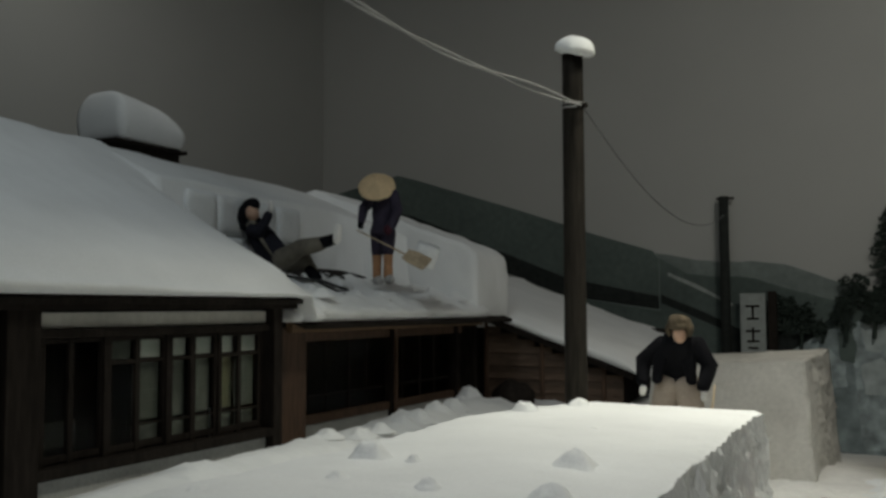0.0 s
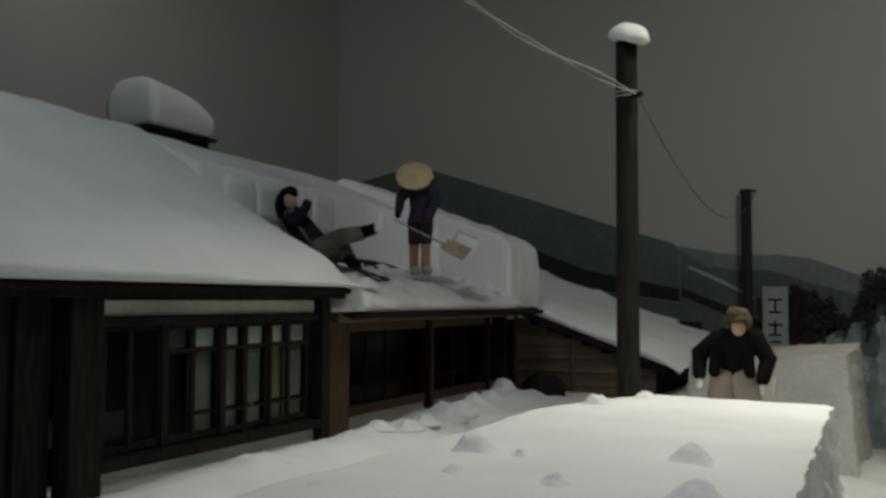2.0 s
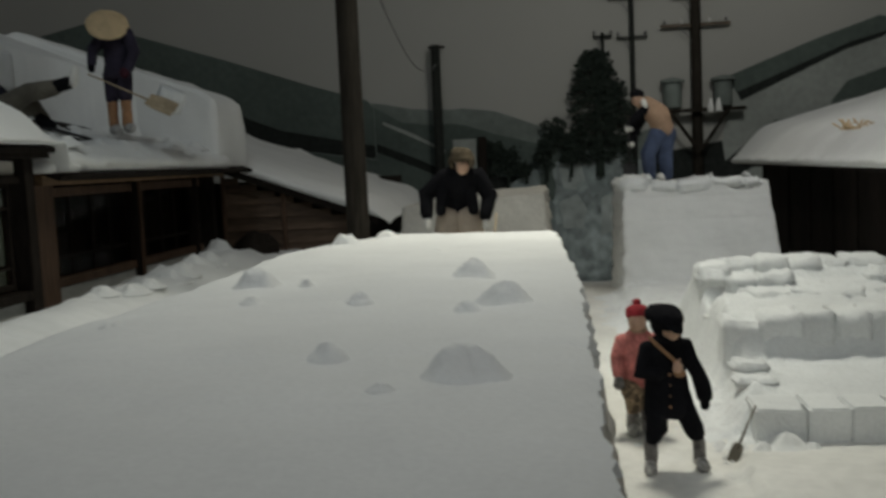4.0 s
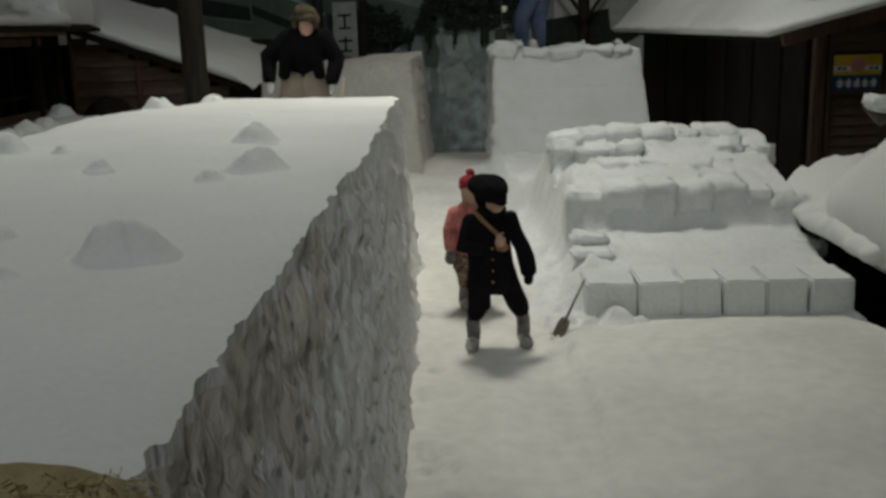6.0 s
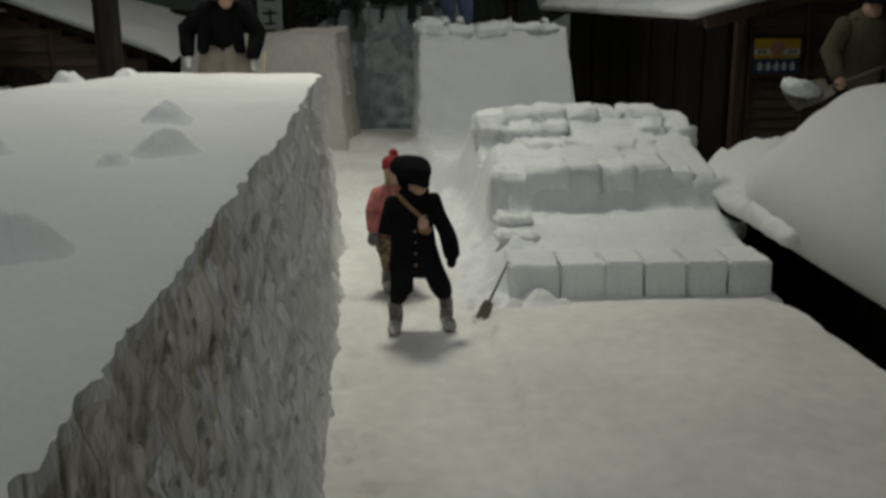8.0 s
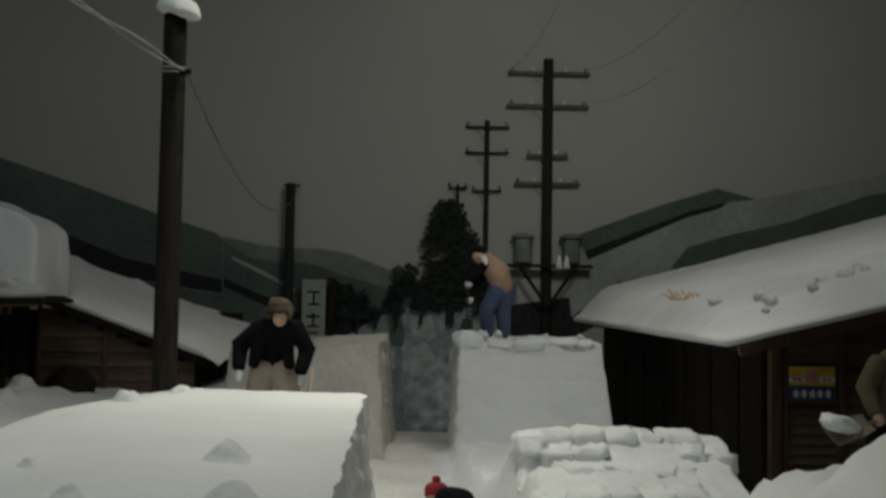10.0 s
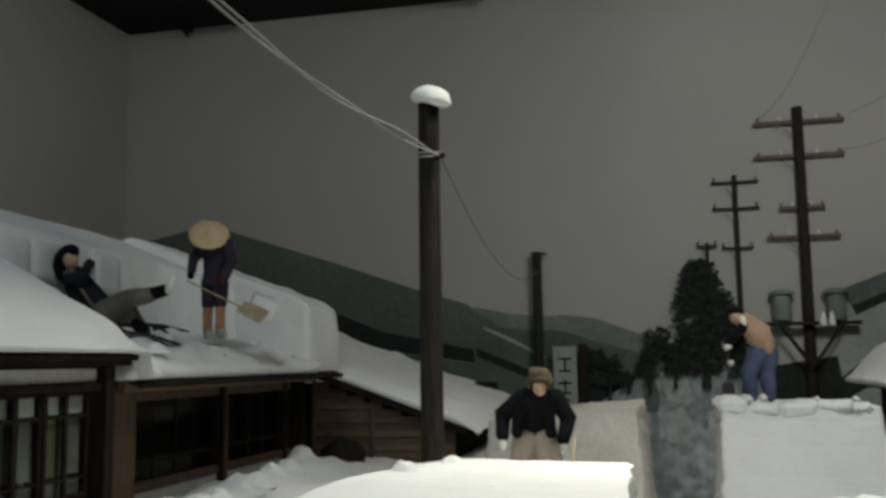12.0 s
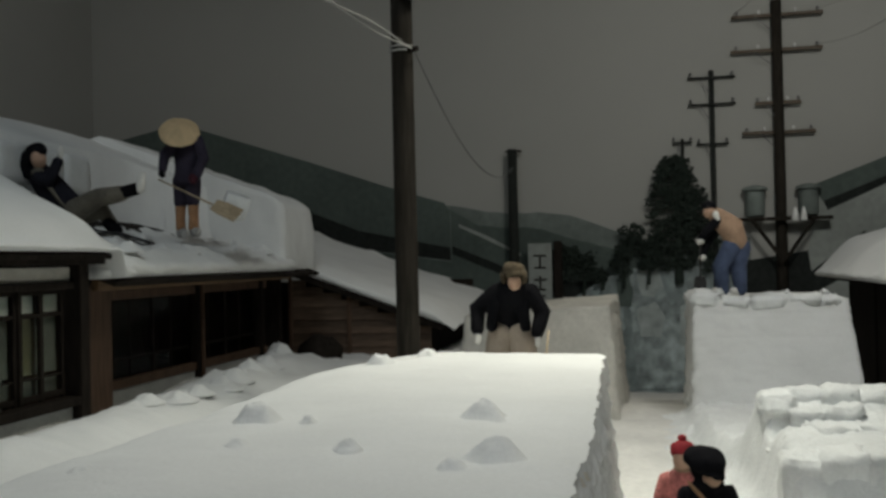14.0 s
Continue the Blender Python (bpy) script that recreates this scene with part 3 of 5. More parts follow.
for n, (x, y, z, r, hgt) in enumerate((
        (-1.82, 3.32, 1.68, 0.13, 0.13), (-2.05, 3.10, 1.68, 0.06, 0.04), (-1.76, 4.79, 1.68, 0.16, 0.12), (-2.0, 5.86, 1.67, 0.17, 0.13),
        (-1.93, 4.62, 1.68, 0.08, 0.06), (-3.23, 5.60, 1.68, 0.16, 0.14), (-3.36, 8.52, 1.66, 0.15, 0.13), (-3.17, 9.48, 1.63, 0.14, 0.11),
        (-2.50, 4.95, 1.70, 0.06, 0.05), (-2.34, 3.63, 1.70, 0.06, 0.05), (-3.05, 4.95, 1.70, 0.06, 0.04), (-2.94, 5.62, 1.70, 0.05, 0.04),
        (-3.5, 4.35, 1.66, 0.12, 0.06), (-1.95, 8.9, 1.62, 0.16, 0.05), (-2.45, 7.6, 1.68, 0.10, 0.03), (-6.4, 11.8, 1.16, 0.2, 0.2), (-6.55, 12.5, 1.16, 0.2, 0.22), (-6.7, 13.4, 1.16, 0.24, 0.26), (-7.0, 15.2, 1.1, 0.32, 0.44), (-6.8, 14.2, 1.15, 0.22, 0.24), (-6.9, 14.7, 1.14, 0.2, 0.22),
        (-6.35, 9.9, 1.2, 0.14, 0.12), (-6.35, 10.6, 1.18, 0.16, 0.14), (-6.4, 11.2, 1.17, 0.14, 0.14), (-6.5, 12.1, 1.16, 0.12, 0.12), (-6.6, 12.9, 1.16, 0.14, 0.14))):
    low = 0.6 if x < -4.5 else 0.86
    z -= 0.06 if x < -4.5 and y > 10 else 0
    snow_lump((x, y, z - (0.06 if x < -4.5 else 0.01)), (r * 0.88, r * 0.84, hgt * low * 1.0), 2.3 * n + 0.7)


# ---------------------------------------------------------------- snow stairs and towers
def worn_block(size, seed, wear, bevel, cuts=5):
    """A cut block of snow with softened edges and an uneven skin."""
    bm = bmesh.new()
    bmesh.ops.create_cube(bm, size=1.0)
    for v in bm.verts:
        v.co = Vector([c * q for c, q in zip(v.co, size)])
    bmesh.ops.bevel(bm, geom=list(bm.edges), offset=bevel, segments=2, affect="EDGES")
    bmesh.ops.subdivide_edges(bm, edges=[e for e in bm.edges if e.calc_length() > 0.12], cuts=cuts, use_grid_fill=True)
    for v in bm.verts:
        d = Vector([c / q for c, q in zip(v.co, size)]).normalized()
        v.co += d * wear * (rough(v.co, 0.22, seed, 3) + 0.45 * rough(v.co, 0.06, seed + 7, 3))
    return bm


def stair_mound():
    def left_edge(y):
        return lerp_table([(7.9, -0.12), (8.6, -0.02), (9.4, 0.06), (10.6, 0.0), (11.3, -0.05), (12.0, -0.35), (16.3, -0.5)], y) + 0.05 * rough((0, y, 0), 0.35, 2.0)

    def core(x, y):
        z = lerp_table([(7.95, 0.0), (8.15, 0.02), (8.32, 0.25), (9.26, 0.44), (9.38, 0.74), (10.15, 0.88), (10.70, 0.99), (10.86, 1.10), (11.35, 1.08), (11.7, 0.55), (13.0, 0.35), (16.3, 0.30)], y)
        e = left_edge(y)
        # a steep trodden flank, running out over the path
        face = smoothstep(e - 0.16, e + 0.12, x)
        foot = smoothstep(e - 0.62, e + 0.05, x) ** 1.5
        z = z * (0.66 * face + 0.34 * foot)
        right = lerp_table([(8, 2.10), (9.3, 2.12), (10.2, 2.15), (11.1, 2.30), (12, 2.5), (16.3, 2.6)], y)
        z *= 1 - 0.95 * smoothstep(right - 0.08, right + 0.06, x)
        z -= 0.30 * math.exp(-((x - 0.20) / 0.15) ** 4 - ((y - 10.58) / 0.20) ** 4)
        z -= 0.9 * smoothstep(right + 0.02, right + 0.12, x)
        rub = 0.025 + 0.045 * math.exp(-((x - e) / 0.3) ** 2)
        return z + rub * rough((x, y, 0), 0.26, 21.0, 3) + 0.35 * rub * rough((x, y, 0), 0.07, 25.0, 3) - 0.02

    bm = slab_bm(-0.95, 2.5, 7.9, 16.3, core, lambda x, y: -1.05, 130, 300)
    mound = tagged(finish("snow_stairs", bm, SNOW_BLOCK, True), "snow heaped into broken block steps", "snow stairs")
    rng = random.Random(5)
    spots = []
    w = [0.0, 0.40, 0.74, 1.06, 1.39, 1.73, 2.08]
    for a, b in zip(w, w[1:]):
        spots.append(((a + b) / 2, 8.22 + rng.uniform(-0.012, 0.012), 0.12 + rng.uniform(-0.008, 0.008), b - a - 0.016, 0.46, 0.32, 0.014, 0.016, 1.5))
    # second course, half buried in settled snow
    for a, b, z in ((0.02, 0.36, 0.60), (0.36, 0.70, 0.66), (0.71, 0.98, 0.67), (0.99, 1.30, 0.66), (1.31, 1.62, 0.67), (1.63, 1.86, 0.60), (1.84, 2.12, 0.52)):
        spots.append(((a + b) / 2, 9.58 + rng.uniform(-0.03, 0.03), z - 0.12, b - a + 0.05, 0.48 + rng.uniform(0, 0.05), 0.54, 0.045, 0.022, 3))
    # rubble between the courses
    for a, b, y, z in ((0.42, 0.78, 10.35, 0.84), (0.85, 1.15, 10.42, 0.88), (1.2, 1.5, 10.3, 0.83), (1.5, 1.74, 10.45, 0.88), (0.3, 0.52, 10.7, 0.98), (0.62, 0.86, 10.72, 1.0)):
        spots.append(((a + b) / 2, y, z - 0.14, b - a + 0.12, 0.44, 0.36, 0.07, 0.03, 6))
    # top course against the dark
    for a, b, z, hh in ((0.0, 0.30, 1.02, 0.24), (0.28, 0.60, 1.06, 0.24), (0.60, 0.92, 1.07, 0.26), (0.93, 1.26, 1.06, 0.26), (1.27, 1.52, 1.03, 0.26), (1.53, 1.95, 0.99, 0.36)):
        spots.append(((a + b) / 2, 11.02 + rng.uniform(-0.03, 0.03), z - 0.13, b - a + (0.04 if a < 1.2 else -0.008), 0.42, hh + 0.22, 0.045, 0.022, 4))
    spots += [(2.06, 10.72, 0.84, 0.30, 0.5, 0.42, 0.05, 0.09, 8), (2.02, 10.2, 0.60, 0.32, 0.5, 0.34, 0.04, 0.08, 7), (1.80, 10.66, 0.92, 0.30, 0.4, 0.30, 0.05, 0.08, 10),
              (2.02, 9.1, 0.28, 0.36, 0.36, 0.16, 0.02, 0.03, 2), (0.17, 9.06, 0.40, 0.32, 0.28, 0.09, 0.03, 0.03, 3), (0.16, 8.80, 0.33, 0.36, 0.28, 0.08, 0.03, 0.03, 3),
              (0.12, 10.86, 0.98, 0.34, 0.3, 0.16, 0.04, 0.05, 4), (0.36, 10.60, 0.80, 0.14, 0.3, 0.36, 0.04, 0.05, 5)]
    for x, y, z, sx, sy, sz, wear, bevel, lean in spots:
        ob = part("snow_block", worn_block((sx, sy, sz), rng.uniform(0, 50), wear, bevel), SNOW_BLOCK, mound, smooth=True)
        if y < 8.5:
            ob.data.set_sharp_from_angle(angle=radians(26))
        ob.matrix_local = pose(x, y, z, rng.uniform(-lean, lean), rng.uniform(-lean, lean), rng.uniform(-lean, lean))
    return mound


stair_mound()
snow_lump((0.14, 10.46, 0.66), (0.10, 0.09, 0.07), 33.0, label="small white lump of snow in a niche")
for n, (x, y, z, r) in enumerate(((0.22, 7.92, 0.02, 0.13), (0.02, 7.85, 0.0, 0.08), (-0.16, 7.9, 0.0, 0.08), (0.4, 7.86, 0.0, 0.07), (-0.10, 7.55, 0.0, 0.05), (-0.2, 7.42, 0.0, 0.04),
                                  (-0.04, 7.4, 0.0, 0.04), (-0.28, 7.98, 0.0, 0.05))):
    snow_lump((x, y, z), (r, r * 0.9, r * 0.75), 40 + n * 1.9, label="small crumbled lump of snow on the path")


rng = random.Random(71)
for n in range(22):
    x, y, r = -0.12 + rng.gauss(0, 0.16), 7.55 + rng.gauss(0, 0.22), rng.uniform(0.012, 0.035)
    snow_lump((min(x, 0.3), min(y, 7.88), 0.0), (r, r * 0.9, r * 0.8), 60 + n * 1.3, label="small crumbled lump of snow on the path")


def tower(name, x0, x1, y0, y1, height, batter, seed, label, blocks, rise=0.0):
    """A cut snow wall: battered faces, a ragged street side and, with blocks, a course of rough blocks on its rim."""
    nz, nu = 70, 160
    bm = bmesh.new()
    rings = []
    for k in range(nz + 1):
        s = k / nz
        b = batter * (1 - s)
        ring = []
        for i in range(nu):
            u = 4 * i / nu
            side, f = int(u), u - int(u)
            cx, cy = [(f, 0), (1, f), (1 - f, 1), (0, 1 - f)][side]
            bl = b * 0.35 if blocks else b
            x, y = x0 - bl + (x1 - x0 + b + bl) * cx, y0 - b * 1.6 + (y1 - y0 + b * 1.6) * cy
            c = Vector((x - (x0 + x1) / 2, y - (y0 + y1) / 2, 0)).normalized()
            street = side == 3 and blocks or side == 1 and not blocks
            near_corner = blocks * math.exp(-(f / 0.12) ** 2) if side == 0 else 0
            p = Vector((x, y, -0.3 + (height + rise * (cx - 1) + 0.3) * s))
            seam = min(abs((p.z + 0.04 * rough(p, 0.8, seed)) / 0.36 % 1 - 0.5) * 14, 1) if blocks else 1
            p += c * ((0.09 if street else 0.022 + 0.05 * near_corner) * rough(p, 0.35, seed, 4) + (0.035 if street else 0.008) * rough(p, 0.10, seed + 3, 3) - 0.010 * (1 - seam) * (p.z > 0.9))
            ring.append(bm.verts.new(p))
        rings.append(ring)
    for s in (0.94, 0.8, 0.6, 0.3):
        ring = []
        for v in rings[nz]:
            mx, my = (x0 + x1) / 2, (y0 + y1) / 2
            p = Vector((mx + (v.co.x - mx) * s, my + (v.co.y - my) * s, v.co.z))
            ring.append(bm.verts.new(p + Vector((0, 0, 0.05 * rough(p, 0.3, seed + 8)))))
        rings.append(ring)
    for a, b in zip(rings, rings[1:]):
        for i in range(nu):
            bm.faces.new((a[i], a[(i + 1) % nu], b[(i + 1) % nu], b[i]))
    bm.faces.new(rings[-1])
    bmesh.ops.recalc_face_normals(bm, faces=bm.faces)
    # the wall without blocks has its shade put into the snow colour
    ob = tagged(finish(name, bm, SNOW if blocks else SNOW_BEIGE_SHADED, True), label, "snow wall", "snow walls along the street")
    rng = random.Random(int(seed * 10))
    x = x0 - 0.03
    while blocks and x < x1 - 0.12:
        w = min(rng.uniform(0.24, 0.58), x1 + 0.02 - x)
        hh = rng.uniform(0.15, 0.30)
        pc = part("snow_block", worn_block((w, 0.42, hh), rng.uniform(0, 40), 0.045, 0.04, 4), SNOW_BLOCK, ob, smooth=True)
        pc.matrix_local = pose(x + w / 2, y0 + 0.17 + rng.uniform(-0.02, 0.03), height - 0.02 + rng.uniform(-0.03, 0.06), rng.uniform(-8, 8), rng.uniform(-8, 8), rng.uniform(-6, 6))
        if rng.random() < 0.8:
            q = rng.uniform(0.08, 0.17)
            pc = part("snow_block", worn_block((q * 1.3, q, q * 0.8), rng.uniform(0, 40), 0.05, 0.03, 3), SNOW_BLOCK, ob, smooth=True)
            pc.matrix_local = pose(x + w * rng.random(), y0 + 0.2, height + 0.09, rng.uniform(-25, 25), rng.uniform(-25, 25), rng.uniform(0, 90))
        x += w * 0.99
    y = y0 + 0.3
    while blocks and y < y1 - 0.2:
        w = rng.uniform(0.25, 0.5)
        pc = part("snow_block", worn_block((0.34, w, 0.18), rng.uniform(0, 40), 0.06, 0.05, 4), SNOW_BLOCK, ob, smooth=True)
        pc.matrix_local = pose(x0 + 0.12, y + w / 2, height - 0.03, rng.uniform(-6, 6), rng.uniform(-6, 6), rng.uniform(-5, 5))
        y += w
    return ob


tower("snow_wall", -0.42, 1.86, 16.1, 18.6, 1.84, 0.25, 3.3, "tall block of cut snow with a ragged top edge", True)
tower("snow_wall", -4.05, -1.72, 15.9, 20.5, 1.78, 0.15, 8.1, "straight-cut snow wall beside the street", False, 0.14)


# ---------------------------------------------------------------- left house with the lattice window
def beam(name, a, b, size, mat, parent, label=""):
    """A straight timber between two points, size across (first) and up."""
    a, b = Vector(a), Vector(b)
    d = b - a
    m = d.to_track_quat("Y", "Z").to_matrix().to_4x4()
    return part(name, box_bm((a + b) / 2, (size[0], d.length, size[1]), m), mat, parent, label)


def house_a():
    h = tagged(empty("shop_house"), "dark timber house front with lattice windows under deep snow", "house")
    X = -7.2
    for name, y0, y1, z0, z1, mat in (("foundation_wall", 6.52, 10.0, 0.5, 1.09, CONCRETE), ("wall_panel", 6.52, 9.84, 2.42, 2.575, PLASTER)):
        part(name, box_bm((X - 0.06, (y0 + y1) / 2, (z0 + z1) / 2), (0.14, y1 - y0, z1 - z0)), mat, h, "pale rendered base" if z0 < 1 else "pale plaster strip over the window")
    beam("eave_beam", (X + 0.10, 2.0, 2.66), (X + 0.10, 10.2, 2.66), (0.24, 0.13), WOOD_DARK, h)
    beam("lintel", (X - 0.02, 6.45, 2.38), (X - 0.02, 10.0, 2.38), (0.16, 0.09), WOOD_DARK, h)
    beam("window_sill", (X + 0.02, 6.45, 1.14), (X + 0.02, 9.95, 1.14), (0.2, 0.10), WOOD_DARK, h)
    for y, w in ((6.28, 0.36), (9.93, 0.17)):
        part("post", box_bm((X + 0.03, y, 1.65), (0.2, w, 1.95)), WOOD_DARK, h)
    part("side_door", box_bm((X - 0.1, 4.2, 1.5), (0.12, 3.7, 2.2)), WOOD_DARK, h)
    for y in (2.6, 3.4, 4.2, 5.0, 5.7):
        part("door_batten", box_bm((X - 0.02, y, 1.6), (0.05, 0.09, 2.0)), WOOD_DARK, h)
    # sliding sashes: uneven bars, a transom and a pane each
    bars = [6.578, 6.953, 7.366, 7.8, 8.221, 8.613, 9.034, 9.414, 9.829]
    for k, (a, b) in enumerate(zip(bars, bars[1:])):
        x = X - 0.05 - 0.03 * (k % 2)
        bm = bmesh.new()
        for y, w in ((a + 0.02, 0.10 if k in (0, 2, 4, 5) else 0.06), (b - 0.02, 0.06)):
            box(bm, (x, y, 1.76), (0.05, w, 1.16))
        for z in (1.24, 2.08, 2.31):
            if z != 2.08 or k > 1:
                box(bm, (x, (a + b) / 2, z), (0.036, b - a, 0.07 if z < 2 else 0.04))
        if k > 2:
            box(bm, (x, (a + b) / 2, 1.44), (0.03, b - a, 0.025))
        sash = part("sash", bm, WOOD_DARK, h)
        pane = part("pane", box_bm((x - 0.012, (a + b) / 2, 1.76), (0.005, b - a - 0.06, 1.1), bevel=0), GLASS, sash, "dim window glass")
        pane.visible_shadow = False
        y, w = (a + b) / 2, (b - a) - 0.06
        # pale panels close behind the glass stand in for reflections in the panes
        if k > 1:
            part("fanlight_screen", box_bm((X - 0.13, y, 2.20), (0.015, w, 0.19)), PALE_BACKING if k == 2 else PLASTER, h, "pale panel for the reflection in the small upper pane")
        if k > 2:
            part("paper_screen", box_bm((X - 0.15, y, 1.76), (0.015, w, 0.58)), YELLOW_BACKING if k == 6 else PALE_BACKING, h, "pale panel behind glass standing in for a reflection")
            part("lower_screen", box_bm((X - 0.15, y, 1.33), (0.015, w, 0.18)), PALE_BACKING, h)
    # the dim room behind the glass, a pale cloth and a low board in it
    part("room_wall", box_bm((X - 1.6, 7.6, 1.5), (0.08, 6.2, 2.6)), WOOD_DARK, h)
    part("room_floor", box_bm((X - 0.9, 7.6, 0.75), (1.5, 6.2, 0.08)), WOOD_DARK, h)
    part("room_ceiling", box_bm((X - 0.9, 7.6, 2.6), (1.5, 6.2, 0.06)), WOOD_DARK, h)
    part("low_board", box_bm((X - 0.85, (bars[0] + bars[3]) / 2, 1.33), (0.03, bars[3] - bars[0] - 0.1, 0.26)), PALE_BACKING, h, "low pale board behind glass")
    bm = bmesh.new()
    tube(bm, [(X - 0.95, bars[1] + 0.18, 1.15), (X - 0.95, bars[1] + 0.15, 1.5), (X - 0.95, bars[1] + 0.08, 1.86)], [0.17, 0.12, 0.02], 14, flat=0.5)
    part("hanging_cloth", bm, PALE_BACKING, h, "pale cloth hanging in the dim room", True)
    # second front, set back
    X2 = -7.85
    part("foundation_wall", box_bm((X2 - 0.02, 14.0, 0.7), (0.14, 5.4, 0.75)), CONCRETE, h)
    part("corner_post", box_bm((X - 0.60, 10.55, 1.5), (0.70, 1.04, 1.7)), WOOD_POST, h, "reddish brown board cheek wall")
    for y in (13.92, 16.3):
        part("post", box_bm((X2 + 0.06, y, 1.65), (0.13, 0.10, 1.6)), WOOD_DARK, h)
    part("post", box_bm((X2 + 0.18, 13.9, 1.6), (0.05, 0.05, 1.6)), WOOD_POST, h)
    for z in (2.2, 1.05):
        beam("rail", (X2 + 0.02, 11.5, z), (X2 + 0.02, 16.6, z), (0.12, 0.12), WOOD_POST, h)
    for a, b in ((11.65, 12.8), (12.8, 13.88), (13.96, 15.1), (15.1, 16.25)):
        sash = part("sash", box_bm((X2 - 0.05, a + 0.03, 1.62), (0.04, 0.06, 1.1)), WOOD_DARK, h)
        part("muntin", box_bm((X2 - 0.05, (a + b) / 2, 1.35), (0.03, b - a, 0.04)), WOOD_DARK, sash)
        part("muntin", box_bm((X2 - 0.05, (a + b) / 2, 1.62), (0.03, 0.03, 1.1)), WOOD_DARK, sash)
        pane = part("pane", box_bm((X2 - 0.06, (a + b) / 2, 1.62), (0.005, b - a, 1.06), bevel=0), GLASS, sash)
        pane.visible_shadow = False
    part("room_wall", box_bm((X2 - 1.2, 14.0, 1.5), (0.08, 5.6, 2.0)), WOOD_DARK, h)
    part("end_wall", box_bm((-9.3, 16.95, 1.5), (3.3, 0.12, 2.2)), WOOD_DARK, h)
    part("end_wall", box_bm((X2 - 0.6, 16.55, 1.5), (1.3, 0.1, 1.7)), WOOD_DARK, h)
    beam("eave_fascia", (X - 0.02, 10.35, 2.36), (X - 0.02, 16.2, 2.36), (0.10, 0.13), WOOD_FASCIA, h, "brown timber fascia under the snow")
    # roof deck under the snow
    for y0, y1, z in ((2.0, 10.3, 2.74), (10.3, 17.0, 2.43)):
        m = Matrix.Rotation(math.atan2(1.35, 3.6), 4, "Y")
        part("roof_deck", box_bm((-8.75, (y0 + y1) / 2, z + 0.62), (3.9, y1 - y0, 0.06), m), WOOD_DARK, h)
    part("back_wall", box_bm((-13.4, 9.5, 1.6), (0.12, 15.0, 4.6)), WOOD_DARK, h)
    return h


house_a()


def roof_snow():
    def full(x, y):
        d = -7.0 - x
        return 3.42 + 0.43 * min(d, 3.6) - 0.25 * max(0, d - 3.6) - 0.028 * (y - 8) + 0.03 * rough((x, y, 0), 1.3, 3.0)

    def near(x, y):
        d = -7.0 - x
        z = 3.06 + 0.555 * min(d, 3.6) - 0.25 * max(0, d - 3.6) - 0.022 * (y - 8) + 0.03 * rough((x, y, 0), 1.3, 3.0) + 0.015 * rough((x, y, 0), 0.3, 4.0)
        z -= 0.16 * smoothstep(-7.25, -6.8, x) ** 2
        z -= 0.24 * smoothstep(9.8, 10.5, y) ** 1.5 * smoothstep(-9.6, -9.0, x)
        return max(z, under(x, y) + 0.05)

    def under(x, y):
        return min(4.2, max(2.735, 2.735 + 0.375 * (-7.0 - x) - 0.1)) - 0.29 * smoothstep(10.2, 10.32, y)

    bm = slab_bm(-13.6, -6.85, 1.5, 10.5, near, under, 72, 160, bulge=0.07, side_rows=7)
    tagged(finish("roof_snow", bm, SNOW, True), "thick smooth snow lying on the house roof", "roof snow", kind="structure")

    def cut(x, y):
        z = 2.72 + 0.22 * (-7.1 - x) + 0.05 * rough((x, y, 0), 0.35, 5.0, 4)
        z += 0.08 * max(0, rough((x, y, 0), 0.25, 15.0))
        wall = -9.30 + 0.01 * rough((0, y, 0), 0.5, 6.0) + 0.9 * smoothstep(14.6, 15.9, y)
        top = full(x, y) + 0.06
        s = smoothstep(wall + 0.04, wall - 0.03, x)
        return z + (top - z) * s - 0.10 * smoothstep(-7.4, -7.05, x)

    bm = slab_bm(-13.6, -7.02, 10.3, 16.0, cut, lambda x, y: min(4.0, max(2.43, 2.43 + 0.375 * (-7.0 - x) - 0.12)), 140, 110, bulge=0.07, side_rows=5, ragged=0.05)
    tagged(finish("roof_snow", bm, SNOW, True), "half-cleared roof snow with a cut back face", "roof snow", kind="structure")

    def endblock(x, y):
        z = 3.68 + 0.36 * min(-7.2 - x, 3.3) - 0.25 * max(0, -10.5 - x)
        z -= 0.07 * smoothstep(-7.35, -7.1, x) ** 2 + 0.12 * smoothstep(16.95, 17.15, y) ** 2
        return z + 0.03 * rough((x, y, 0), 0.5, 9.0)

    bm = slab_bm(-13.6, -7.1, 15.75, 17.15, endblock, lambda x, y: min(4.0, max(2.40, 2.40 + 0.375 * (-7.0 - x) - 0.12)), 90, 30, bulge=0.04, side_rows=14, ragged=0.03)
    tagged(finish("roof_snow", bm, SNOW, True), "thick uncut end of the roof snow", "roof snow", kind="structure")
    # broad spade-cut blocks in the back face
    rng = random.Random(3)
    y = 10.75
    while y < 13.4:
        w = rng.uniform(0.62, 0.80)
        for drop, tall in ((0.34, 0.60), (0.86, 0.42)):
            bm = box_bm((0, 0, 0), (0.12, w - 0.03, tall - 0.03), bevel=0.035)
            bmesh.ops.subdivide_edges(bm, edges=[e for e in bm.edges if e.calc_length() > 0.2], cuts=4, use_grid_fill=True)
            for v in bm.verts:
                v.co += Vector((0.014, 0.012, 0.012)) * rough(v.co + Vector((0, y, drop)), 0.2, 6.0)
            ob = tagged(finish("cut_snow_block", bm, SNOW_BLOCK, True), "square spade-cut snow block in the roof face", "snow block", "cut snow blocks")
